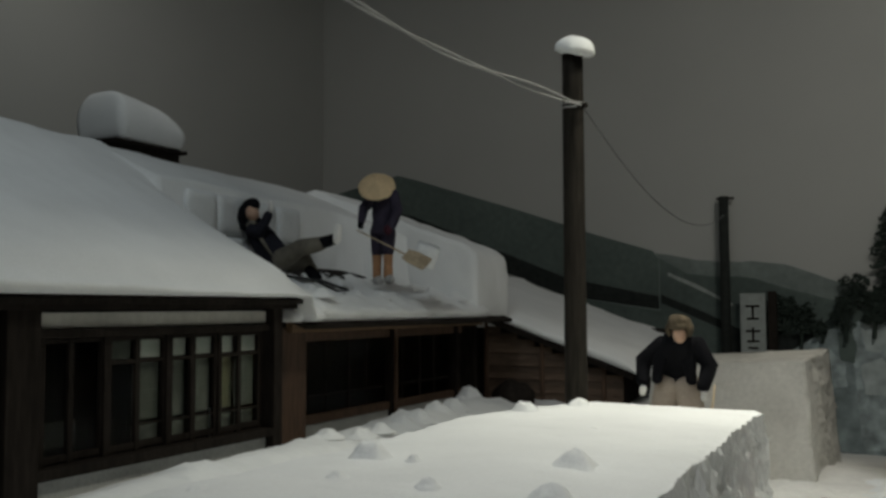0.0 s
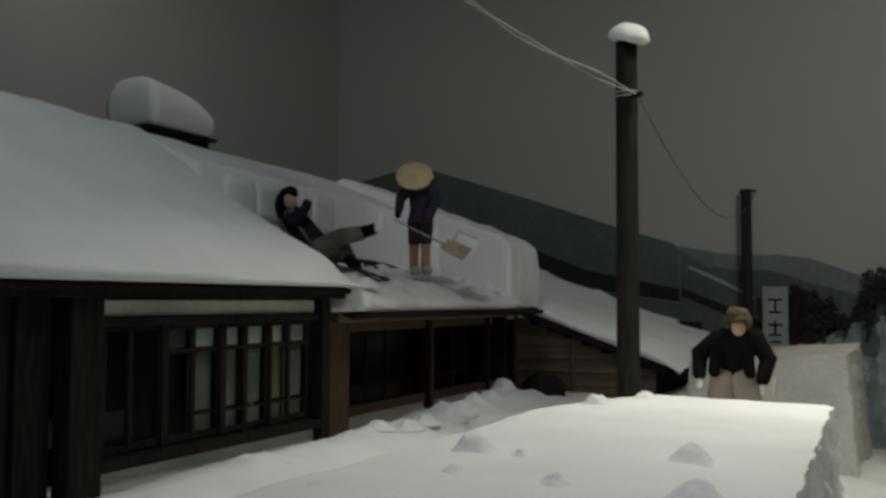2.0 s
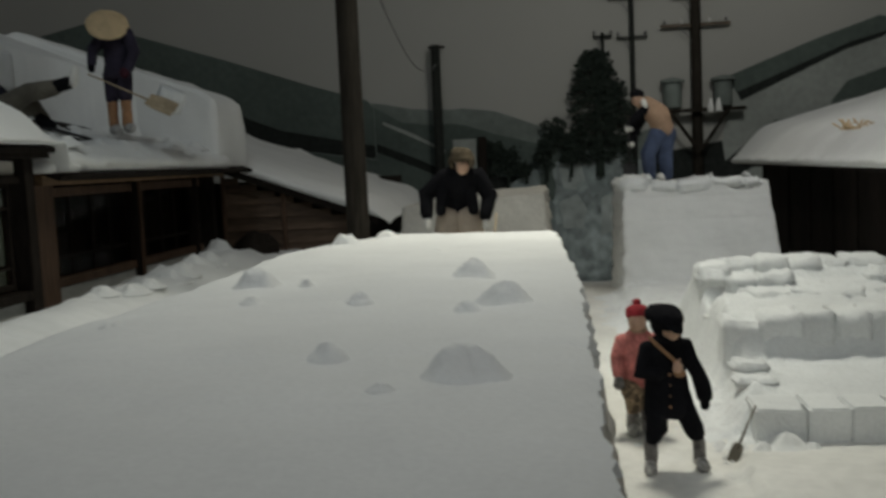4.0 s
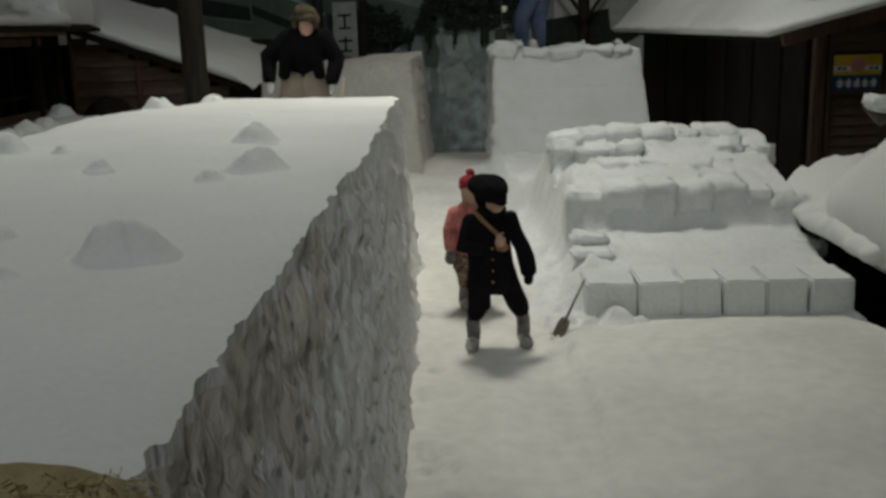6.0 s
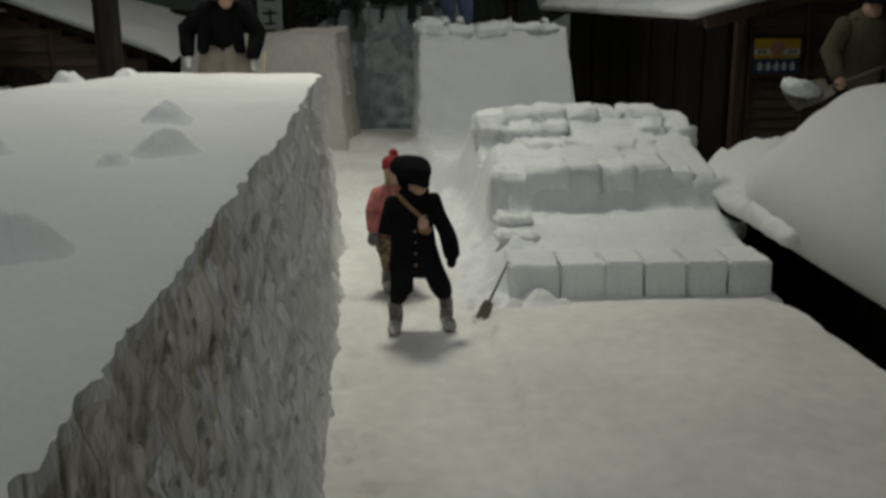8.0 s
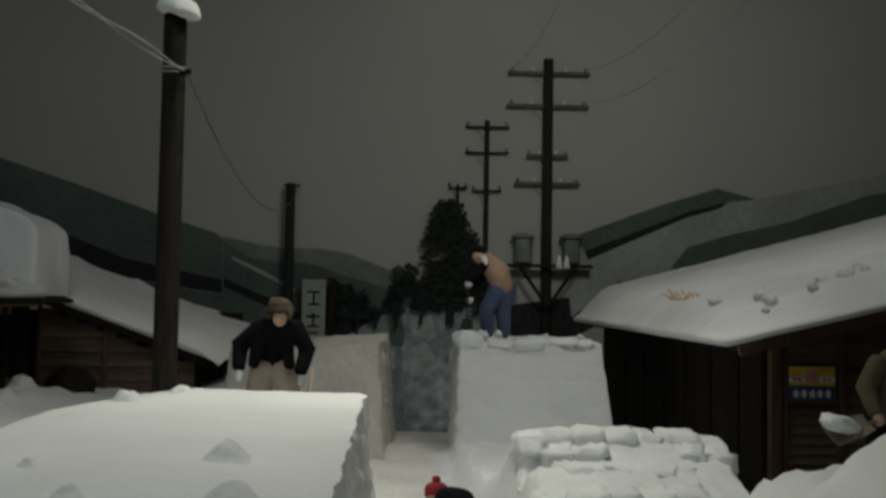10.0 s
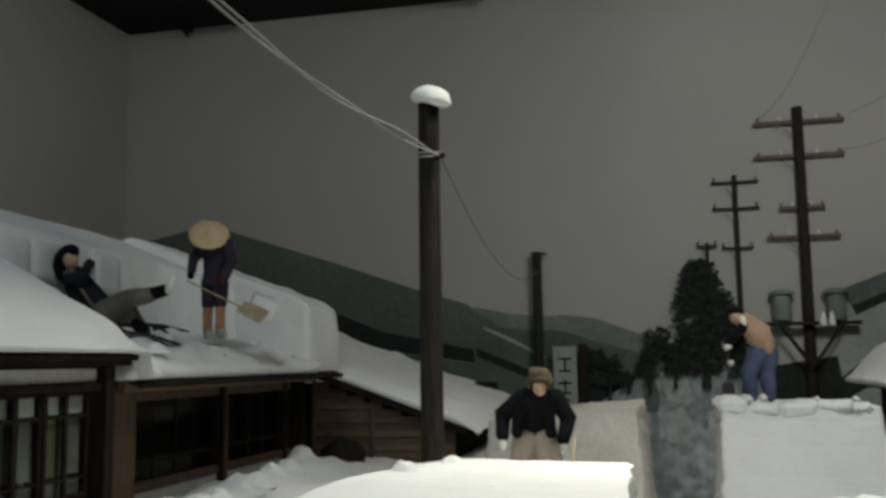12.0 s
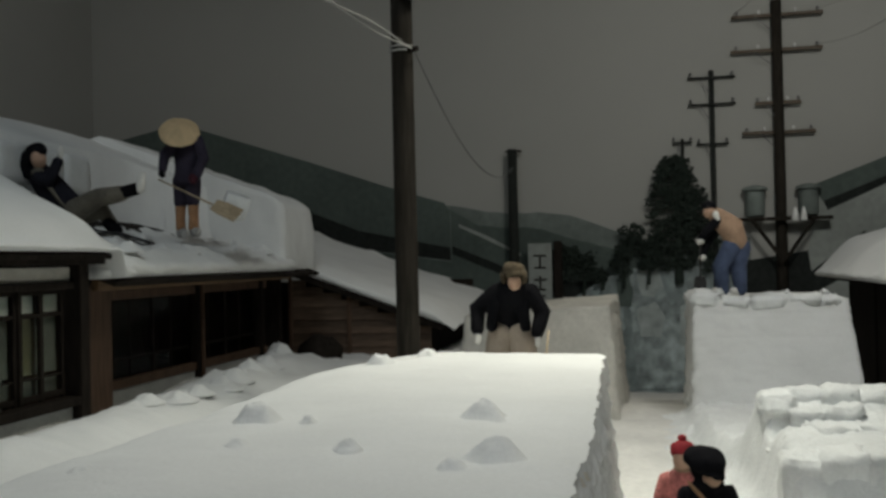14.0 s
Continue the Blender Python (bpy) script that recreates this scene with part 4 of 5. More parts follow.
            ob.matrix_world = pose(-9.285 + rng.uniform(-0.008, 0.008), y + w / 2, full(-9.3, y) - drop, 0, 0, rng.uniform(-1, 1))
        y += w
    for n, (x, y, r) in enumerate(((-8.1, 11.3, 0.13), (-7.75, 11.6, 0.10), (-7.5, 12.4, 0.09), (-7.4, 12.9, 0.12), (-8.2, 12.5, 0.16), (-8.0, 12.75, 0.12), (-7.3, 14.4, 0.10), (-7.55, 14.9, 0.13), (-7.3, 11.2, 0.12), (-7.35, 15.4, 0.14))):
        snow_lump((x, y, cut(x, y) + 0.01), (r, r * 0.9, r * 0.8), 120 + 3.1 * n, label="loose lump of shovelled snow on the roof")
    ob = tagged(finish("snow_block", box_bm((0, 0, 0), (0.36, 0.36, 0.34), bevel=0.03), SNOW_BLOCK, True), "loose cube of snow lifted on a shovel", "snow block")
    ob.matrix_world = pose(-6.95, 13.55, 3.42, 12, 20, 30)


roof_snow()


def bundle():
    bm = bmesh.new()
    ball(bm, (0, 0, 0), (0.42, 0.30, 0.40), sub=3)
    for v in bm.verts:
        v.co += v.co.normalized() * 0.06 * rough(v.co, 0.2, 8.0)
        v.co.z = max(v.co.z, -0.2)
    ob = finish("covered_mound", bm, WOOD_DARK, True)
    ob.location = (-7.0, 17.2, 0.85)
    tagged(ob, "dark rounded covered mound against the board wall", "mound")


bundle()


def chimney():
    v = tagged(empty("roof_vent"), "roof vent box under a thick rounded snow cap", "roof vent")
    part("vent_box", box_bm((-12.45, 13.05, 4.83), (0.62, 1.55, 1.22)), WOOD_DARK, v)
    part("vent_board", box_bm((-12.44, 13.05, 5.435), (0.80, 1.75, 0.06)), WOOD_DARK, v)

    def top(x, y):
        return 6.24 - 0.20 * abs((x + 12.54) / 0.50) ** 4 - 0.14 * abs((y - 12.98) / 0.90) ** 4 - 0.17 * (y - 12.98) + 0.02 * rough((x, y, 0), 0.5, 3.0)

    part("snow_cap", slab_bm(-13.0, -12.08, 12.35, 13.75, top, lambda x, y: 5.46, 22, 32, bulge=0.10, side_rows=9), SNOW, v, "rounded snow cap", True)


chimney()


# ---------------------------------------------------------------- second house on the left
def house_b():
    h = tagged(empty("board_house"), "low brown board house with a snow-covered lean roof", "house")
    Y = 17.6
    rake = lambda x: 2.46 - 0.36 * (x + 7.7)
    # horizontal boards of the gable
    z, k = 0.55, 0
    while z < 2.35:
        x1 = min(-5.0, -7.7 + (2.40 - z - 0.12) / 0.36)
        if x1 > -7.5:
            bm = box_bm((0, 0, 0), (x1 + 7.72, 0.03, 0.135), bevel=0.006)
            ob = part("board", bm, WOOD_BOARD, h)
            ob.matrix_local = pose((x1 - 7.72) / 2, Y + 0.01 * (k % 2), z, -6)
        z += 0.125
        k += 1
    part("gable_wall", box_bm((-6.6, Y + 0.08, 0.7), (3.0, 0.06, 1.7)), WOOD_DARK, h)
    for x in (-7.7, -6.55, -5.35):
        part("batten", box_bm((x, Y - 0.04, (rake(x) + 0.4) / 2), (0.07, 0.05, rake(x) - 0.4)), WOOD_POST, h)
    beam("rake_board", (-7.9, Y - 0.1, rake(-7.9) - 0.05), (-4.75, Y - 0.1, rake(-4.75) - 0.05), (0.16, 0.12), WOOD_DARK, h)
    part("side_wall", box_bm((-5.15, 20.4, 0.8), (0.1, 5.6, 1.7)), WOOD_DARK, h)
    beam("eave_beam", (-4.8, Y - 0.1, 1.40), (-4.8, 23.0, 1.40), (0.14, 0.12), WOOD_DARK, h)
    part("back_wall", box_bm((-8.2, 23.0, 1.0), (6.0, 0.1, 2.2)), WOOD_DARK, h)

    def top(x, y):
        z = rake(x) + 0.30 + 0.04 * rough((x, y, 0), 0.8, 4.0) + 0.12 * max(0, rough((x, y, 0), 0.6, 17.0)) * smoothstep(21.5, 22.8, y)
        return z - 0.22 * smoothstep(-5.1, -4.5, x) ** 2 - 0.12 * smoothstep(Y + 0.15, Y - 0.2, y)

    bm = slab_bm(-11.5, -4.55, Y - 0.2, 23.2, top, lambda x, y: rake(x) + 0.02, 50, 44, bulge=0.05, side_rows=5)
    tagged(finish("roof_snow", bm, SNOW, True), "snow sheet on the lean roof of the board house", "roof snow", kind="structure")


house_b()


# ---------------------------------------------------------------- right side
def house_c():
    h = tagged(empty("sign_house"), "dark board house with an enamel sign on its gable", "house")
    Y, X = 12.05, 3.1
    rake = lambda x: 2.08 + 0.245 * (x - 2.86)
    z, k = 0.1, 0
    while z < 2.9:
        x0 = max(X + 0.1, 2.86 + (z + 0.1 - 2.08) / 0.245)
        ob = part("board", box_bm((0, 0, 0), (7.0 - x0, 0.03, 0.135), bevel=0.006), WOOD_BOARD, h)
        ob.matrix_local = pose((7.0 + x0) / 2, Y + 0.02, z, -7)
        z += 0.12
        k += 1
    part("gable_wall", box_bm((5.1, Y + 0.10, 1.0), (3.9, 0.06, 2.6)), WOOD_DARK, h)
    part("corner_post", box_bm((X + 0.06, Y - 0.01, 0.9), (0.13, 0.13, 2.4)), WOOD_POST, h)
    part("corner_trim", box_bm((X + 0.18, Y - 0.03, 0.9), (0.05, 0.05, 2.4)), WOOD_POST, h)
    for x in (3.95, 4.7):
        part("batten", box_bm((x, Y - 0.03, 1.0), (0.05, 0.05, 2.6)), WOOD_POST, h)
    part("street_wall", box_bm((X, 17.2, 0.8), (0.1, 10.1, 2.6)), WOOD_DARK, h)
    for y in (13.0, 14.2, 15.5, 16.8, 18.2, 19.8):
        part("batten", box_bm((X - 0.06, y, 0.9), (0.04, 0.08, 2.4)), WOOD_DARK, h)
    beam("rake_board", (2.62, Y - 0.35, rake(2.62) - 0.02), (7.2, Y - 0.35, rake(7.2) - 0.02), (0.10, 0.14), WOOD_POST, h)
    beam("soffit", (2.75, Y - 0.15, rake(2.75) + 0.0), (7.2, Y - 0.15, rake(7.2) + 0.0), (0.3, 0.04), WOOD_DARK, h)
    beam("eave_beam", (2.66, Y - 0.3, 2.03), (2.66, 22.3, 2.03), (0.10, 0.10), WOOD_DARK, h)

    def top(x, y):
        z = rake(x) + 0.22 + 0.03 * rough((x, y, 0), 0.9, 6.0) + 0.015 * rough((x, y, 0), 0.2, 8.0)
        lip = 12.15 + 0.10 * rough((x, 0, 0), 0.5, 2.0) + 0.25 * smoothstep(3.4, 2.5, x)
        z += (0.20 + 0.03 * (x - 3)) * smoothstep(lip - 0.10, lip + 0.22, y) + 0.025 * max(0, y - 12.2) * smoothstep(2.6, 3.2, x)
        z -= 0.22 * smoothstep(2.95, 2.4, x) ** 2 + 0.05 * smoothstep(11.75, 11.6, y)
        return max(z, rake(x) + 0.17)

    bm = slab_bm(2.45, 9.5, 11.6, 22.4, top, lambda x, y: rake(x) + 0.06, 90, 130, bulge=0.06, side_rows=9, ragged=0.035)
    tagged(finish("roof_snow", bm, SNOW, True), "layered snow on the roof of the sign house", "roof snow", kind="structure")
    pick = random.Random(17)
    for n in range(22):
        x = 2.85 + 3.6 * (n / 22) + pick.uniform(-0.15, 0.25)
        y = 12.35 + pick.uniform(-0.15, 0.35) + (0.9 if n % 5 == 0 else 0)
        r = pick.uniform(0.05, 0.12)
        ob = tagged(finish("snow_lump", worn_block((r * 1.7, r * 1.5, r * 1.3), 70 + n * 2.2, r * 0.45, r * 0.35, 2), SNOW, True), "crumbled lump of snow on the roof snow", "snow lump", "snow lumps")
        ob.matrix_world = pose(x, y, top(x, y) + r * 0.35, pick.uniform(-25, 25), pick.uniform(-25, 25), pick.uniform(0, 90))
    bm = bmesh.new()
    rng = random.Random(9)
    for k in range(26):
        a = Vector((2.98 + rng.uniform(-0.25, 0.3), 15.2 + rng.uniform(-0.2, 0.2), top(3.0, 15.2) - 0.02))
        tube(bm, [a, a + Vector((rng.uniform(-0.2, 0.2), rng.uniform(-0.1, 0.1), rng.uniform(0.03, 0.16)))], 0.012, 5)
    tagged(finish("straw_tuft", bm, STRAW, True), "tuft of dry straw sticking out of roof snow", "straw")
    # enamel sign
    s = tagged(empty("enamel_sign"), "yellow and blue enamel advertising sign on dark boards", "sign")
    y = Y - 0.075
    part("plate", box_bm((3.575, y, 1.61), (0.545, 0.012, 0.40), bevel=0.004), SIGN_BLUE, s)
    part("yellow_field", box_bm((3.575, y - 0.008, 1.695), (0.541, 0.006, 0.225), bevel=0.002), SIGN_YELLOW, s)
    part("white_band", box_bm((3.575, y - 0.012, 1.655), (0.541, 0.004, 0.055), bevel=0), SIGN_WHITE, s)
    bm = bmesh.new()
    tube(bm, [(3.575, y - 0.012, 1.69), (3.575, y - 0.018, 1.69)], 0.085, 24)
    part("emblem", bm, SIGN_PINK, s, "round pink emblem")
    for k in range(5):
        x = 3.575 + (k - 2) * 0.095
        bm = bmesh.new()
        box(bm, (x, y - 0.009, 1.50), (0.068, 0.005, 0.022), bevel=0)
        box(bm, (x, y - 0.009, 1.465), (0.068, 0.005, 0.016), bevel=0)
        box(bm, (x + 0.004 * (k % 3), y - 0.009, 1.49), (0.018, 0.0056, 0.10), bevel=0)
        part("lettering_bar", bm, SIGN_WHITE, s)
    for k in (-2.2, -1.6, 1.6, 2.2):
        part("lettering_bar", box_bm((3.575 + k * 0.095, y - 0.016, 1.655), (0.04, 0.004, 0.028), bevel=0), SIGN_BLUE, s)


house_c()


def house_d():
    h = tagged(empty("low_eave_house"), "dark slatted wall under a snow-laden low eave", "house")
    part("wall", box_bm((2.75, 3.5, -0.2), (0.1, 15.0, 1.7)), WOOD_DARK, h)
    for k in range(60):
        part("slat", box_bm((2.68, -3.6 + k * 0.25, -0.15), (0.04, 0.07, 1.5)), WOOD_DARK, h)
    part("eave_board", box_bm((2.62, 3.3, 0.42), (0.6, 14.4, 0.05)), WOOD_DARK, h)
    part("roof_deck", box_bm((4.2, 3.3, 0.72), (3.2, 14.4, 0.06), Matrix.Rotation(-0.18, 4, "Y")), WOOD_DARK, h)

    def top(x, y):
        d = x - 2.15
        z = 1.57 + 0.10 * d + 0.03 * rough((x, y, 0), 1.0, 5.0)
        z -= 0.34 * smoothstep(2.85, 2.2, x) ** 2 + 0.22 * smoothstep(7.9, 8.6, y) ** 2
        return z

    bm = slab_bm(2.3, 6.0, -4.0, 8.6, top, lambda x, y: 0.30 + 0.24 * (x - 2.3), 50, 120, bulge=0.27, side_rows=18)
    tagged(finish("roof_snow", bm, SNOW, True), "bulging rounded mass of snow over a low eave", "roof snow", kind="structure")

    def top2(x, y):
        return 0.82 + 0.10 * (x - 2.1) + 0.16 * rough((x, y, 0), 0.35, 7.0, 5) - 0.2 * smoothstep(2.45, 2.05, x) - 0.2 * smoothstep(9.9, 10.4, y)

    bm = slab_bm(2.05, 5.0, 7.7, 10.4, top2, lambda x, y: 0.46 + 0.10 * (x - 2.1), 44, 44, bulge=0.07, side_rows=6, ragged=0.07)
    tagged(finish("roof_snow", bm, SNOW, True), "broken snow on the far end of a low eave", "roof snow", kind="structure")
    part("end_eave", box_bm((3.6, 9.7, 0.40), (3.0, 1.5, 0.08)), WOOD_DARK, h)


house_d()


# ---------------------------------------------------------------- poles, wires, trees
def main_pole():
    p = tagged(empty("utility_pole"), "dark wooden utility pole with a snow cap", "utility pole", "utility poles")
    bm = bmesh.new()
    n = 14
    tube(bm, [(-3.885, 11.55, 0.2 + 5.5 * k / n) for k in range(n + 1)], [0.140 - 0.012 * k / n for k in range(n + 1)], 20)
    part("shaft", bm, POLE_WOOD, p, smooth=True)
    bm = bmesh.new()
    rows = []
    for i in range(13):
        u = i / 12
        row = []
        for k in range(28):
            q = 2 * math.pi * k / 28
            lean = 0.5 + 0.5 * math.cos(q + 0.4)
            r = 0.25 * math.sin(math.pi * min(u * 1.28, 1.0) * 0.5) ** 0.8 if u < 0.78 else 0.25 - 0.13 * (u - 0.78) / 0.22
            z = 0.20 * math.cos(math.pi * 0.5 * min(u * 1.1, 1.0)) - 0.09 * lean * u + (0.05 * (u - 0.78) / 0.22 if u > 0.78 else 0)
            c = Vector((-3.855 + r * math.cos(q), 11.55 + r * math.sin(q), 5.70 + z * 1.15))
            row.append(bm.verts.new(c + Vector((0.02, 0.02, 0.025)) * rough(c, 0.14, 4.0)))
        rows.append(row)
    for g, d in zip(rows, rows[1:]):
        for k in range(28):
            bm.faces.new((g[k], d[k], d[(k + 1) % 28], g[(k + 1) % 28]))
    bm.faces.new(rows[0][::-1])
    bm.faces.new(rows[-1])
    bmesh.ops.recalc_face_normals(bm, faces=bm.faces)
    part("snow_cap", bm, SNOW, p, "round cap of snow", True)
    bm = bmesh.new()
    for k in range(2):
        tube(bm, [(-3.885 + 0.14 * math.cos(a), 11.55 + 0.14 * math.sin(a), 5.03 + 0.05 * k) for a in (2 * math.pi * i / 20 for i in range(21))], 0.012, 6)
    part("clamp", bm, CABLE, p, "grey wire binding")
    bm = bmesh.new()
    tube(bm, [(-3.77, 11.42, 5.02), (-3.66, 11.38, 5.02)], 0.035, 8)
    part("insulator", bm, WOOD_DARK, p)
    # cable towards the visitors, two strands
    w = tagged(empty("overhead_cable"), "pale twisted overhead cable", "cable", "cables")
    for off in (0, 0.045):
        bm = bmesh.new()
        pts = []
        for k in range(49):
            s = k / 48
            y = 11.45 - 15.5 * s
            z = 5.03 + 0.9 * s - 2.5 * s * (1 - s)
            pts.append((-3.74 + 0.02 * math.cos(30 * s + off * 60), y, z + off * math.sin(math.pi * s * 6) * 0.9 + off * 0.4))
        tube(bm, pts, 0.010, 6)
        part("strand", bm, CABLE, w)
    w = tagged(empty("overhead_cable"), "thin dark sagging wire between poles", "cable", "cables")
    bm = bmesh.new()
    a, b = Vector((-3.70, 11.45, 4.98)), Vector((-4.62, BACK - 0.25, 5.05))
    tube(bm, [a.lerp(b, s) - Vector((0, 0, 3.0 * s * (1 - s))) for s in (k / 40 for k in range(41))], 0.011, 6)
    part("strand", bm, METAL, w)


main_pole()


def far_pole(x, y, top, r, arms, label, base=1.0):
    p = tagged(empty("utility_pole"), label, "utility pole", "utility poles")
    bm = bmesh.new()
    tube(bm, [(x, y, base), (x, y, (base + top) / 2), (x, y, top)], [r * 1.15, r * 1.05, r], 14)
    part("shaft", bm, POLE_WOOD if arms and r > 0.1 else FAR_POLE, p, smooth=True)
    for z, a, b in arms:
        z += 0.05
        w = 0.085 if r > 0.1 else 0.05
        arm = part("crossarm", box_bm(((a + b) / 2, y - 0.02, z), (b - a, 0.07, w)), ARM_WOOD if r > 0.1 else FAR_POLE, p)
        for s in (0.06, 0.30, 0.70, 0.94) if r > 0.1 else (0.06, 0.94):
            bm = bmesh.new()
            q = a + (b - a) * s
            tube(bm, [(q, y - 0.02, z + 0.05), (q, y - 0.02, z + 0.09), (q, y - 0.02, z + 0.15)], [0.02, 0.04, 0.025], 8)
            part("insulator", bm, PORCELAIN if (s in (0.30, 0.70) and r > 0.1) else METAL, arm)
        bm = bmesh.new()
        tube(bm, [(a + (b - a) * 0.25, y - r - 0.02, z - 0.04), (x, y - 0.02, z - 0.5)], 0.014, 6)
        part("brace", bm, METAL, arm)
    return p


P3 = far_pole(2.26, 26.34, 9.05, 0.135, ((8.62, 1.15, 3.40), (7.72, 1.12, 3.37), (6.36, 1.69, 2.82), (5.60, 1.36, 3.15)), "tall dark utility pole with four crossarms", -1.0)
for x in (1.62, 2.92):
    bm = bmesh.new()
    tube(bm, [(x, 26.25, 3.5), (x, 26.25, 3.52), (x, 26.25, 4.15), (x, 26.25, 4.22)], [0.2, 0.24, 0.24, 0.1], 18)
    tube(bm, [(x, 26.25, 4.17), (x, 26.25, 4.24), (x, 26.25, 4.3)], [0.33, 0.30, 0.1], 18)
    part("transformer", bm, MURAL_HILL, P3, "grey drum transformer with a snowy lid")
part("platform", box_bm((2.3, 26.1, 3.42), (2.3, 0.3, 0.09)), POLE_WOOD, P3)
for x in (2.55, 2.75):
    bm = bmesh.new()
    tube(bm, [(x, 25.95, 3.36), (x, 25.95, 3.5), (x, 25.95, 3.7)], [0.09, 0.08, 0.03], 10)
    part("insulator", bm, PORCELAIN, P3, "white porcelain insulator")
bm = bmesh.new()
for a, b in (((1.5, 25.9, 3.4), (2.2, 25.9, 2.4)), ((3.0, 25.9, 3.4), (2.3, 25.9, 2.4))):
    tube(bm, [a, b], 0.05, 8)
part("strut", bm, POLE_WOOD, P3)
far_pole(0.62, 26.40, 7.35, 0.065, ((7.12, 0.02, 1.22), (6.42, 0.02, 1.22), (5.38, 0.22, 1.02)), "thin distant utility pole with crossarms", -1.0)
far_pole(-0.15, 26.40, 5.6, 0.04, ((5.45, -0.40, 0.10),), "small distant utility pole above the tree", 3.0)
P2 = far_pole(-4.62, 26.1, 5.5, 0.125, (), "short dark wooden utility pole beside a shop board", 0.5)
part("crosspiece", box_bm((-4.6, 26.25, 5.46), (0.44, 0.1, 0.06)), POLE_WOOD, P2)


w = tagged(empty("overhead_cable"), "thin pale wires running from a crossarm", "cable", "cables")
for x, z in ((1.2, 8.75), (3.3, 8.75), (3.2, 7.85)):
    bm = bmesh.new()
    a, b = Vector((x, 26.15, z)), Vector((x - 0.2, 6.0, z - 1.1))
    tube(bm, [a.lerp(b, s) - Vector((0, 0, 3.4 * s * (1 - s))) for s in (q / 30 for q in range(31))], 0.006, 5)
    part("strand", bm, CABLE, w)


def needle_clump(bm, rng, c, r, count):
    """A puff of small needle tufts, denser in its middle, drooping at its rim."""
    for _ in range(count):
        a, q = rng.uniform(0, 2 * math.pi), r * math.sqrt(rng.random())
        p = c + Vector((q * math.cos(a), rng.uniform(-0.10, 0.05), q * math.sin(a) * 0.72 - 0.25 * q * abs(math.cos(a))))
        w = rng.uniform(0.025, 0.075)
        vs = [bm.verts.new(p + Vector((rng.uniform(-w, w) * 1.3, rng.uniform(-0.04, 0.04), rng.uniform(-w, w)))) for _ in range(4)]
        for tri in ((0, 1, 2), (0, 2, 3), (0, 3, 1), (1, 3, 2)):
            bm.faces.new([vs[i] for i in tri])


def conifer():
    t = tagged(empty("conifer_tree"), "dark conifer with a ragged outline and sparse tip", "tree", "trees")
    bm = bmesh.new()
    tube(bm, [(-0.32, 26.3, 1.8), (-0.32, 26.3, 5.1)], [0.12, 0.03], 8)
    rng = random.Random(11)
    outline = [(2.2, 0.80), (2.6, 0.88), (3.1, 0.86), (3.6, 0.72), (4.1, 0.62), (4.6, 0.45), (4.95, 0.26), (5.2, 0.04)]
    tips = []
    z = 2.3
    while z < 5.1:
        r = lerp_table(outline, z)
        for side in (-1, 1):
            for q in (rng.uniform(0.8, 1.08), rng.uniform(0.45, 0.7), rng.uniform(0.1, 0.35)):
                tip = Vector((-0.32 + side * r * q + 0.10 * math.sin(z * 2.3), 26.24, z + rng.uniform(-0.07, 0.07)))
                tips.append((tip, 0.10 + 0.10 * rng.random() + 0.05 * (1 - q)))
                tube(bm, [(-0.32, 26.28, z + 0.06), tip], [0.02, 0.008], 5)
        z += rng.uniform(0.14, 0.21)
    part("trunk", bm, LEAF_DARK, t)
    bm = bmesh.new()
    for tip, r in tips:
        needle_clump(bm, rng, tip, r, int(900 * r * r) + 22)
    part("crown", bm, LEAF_DARK, t)


conifer()


def bush(x, z, w, hgt, seed, label):
    t = tagged(empty("far_tree"), label, "tree", "trees")
    rng = random.Random(seed)
    bm = bmesh.new()
    tube(bm, [(x, 26.2, z - hgt * 1.6), (x + 0.04, 26.2, z - hgt * 0.5), (x, 26.2, z + hgt * 0.6)], [0.05, 0.035, 0.012], 6)
    crown = bmesh.new()
    for k in range(9):
        a = rng.uniform(0, 6.28)
        q = math.sqrt(rng.random()) * 0.75
        tip = Vector((x + w * q * math.cos(a), 26.2, z + hgt * q * math.sin(a)))
        tube(bm, [(x, 26.2, z - hgt * 0.4), tip], [0.018, 0.006], 5)
        needle_clump(crown, rng, tip, rng.uniform(0.35, 0.55) * min(w, hgt), 40)
    part("trunk", bm, LEAF_DARK, t)
    part("crown", crown, LEAF_DARK, t)


for n, (x, z, w, hh) in enumerate(((-1.55, 3.05, 0.38, 0.38), (-1.75, 2.5, 0.35, 0.5), (-2.8, 2.3, 0.42, 0.5), (-3.2, 2.6, 0.3, 0.35), (-2.3, 2.15, 0.4, 0.3), (-1.1, 2.6, 0.3, 0.5), (-3.6, 2.1, 0.4, 0.5))):
    bush(x, z, w, hh, 20 + n, "small dark snow-dusted tree in the distance")


def shop_board():
    s = tagged(empty("shop_board"), "tall grey-green shop board with dark lettering", "sign")
    part("plate", box_bm((-3.92, 25.98, 2.15), (0.62, 0.08, 1.6)), MURAL_PALE, s)
    part("post", box_bm((-3.45, 26.05, 1.8), (0.22, 0.1, 2.4)), WOOD_DARK, s)
    for z, w, hh in ((2.62, 0.34, 0.05), (2.48, 0.05, 0.3), (2.30, 0.30, 0.05), (1.98, 0.36, 0.05), (1.9, 0.05, 0.36), (1.72, 0.3, 0.05), (1.55, 0.25, 0.05)):
        part("lettering_bar", box_bm((-3.92, 25.93, z), (w, 0.02, hh), bevel=0), WOOD_DARK, s)


shop_board()


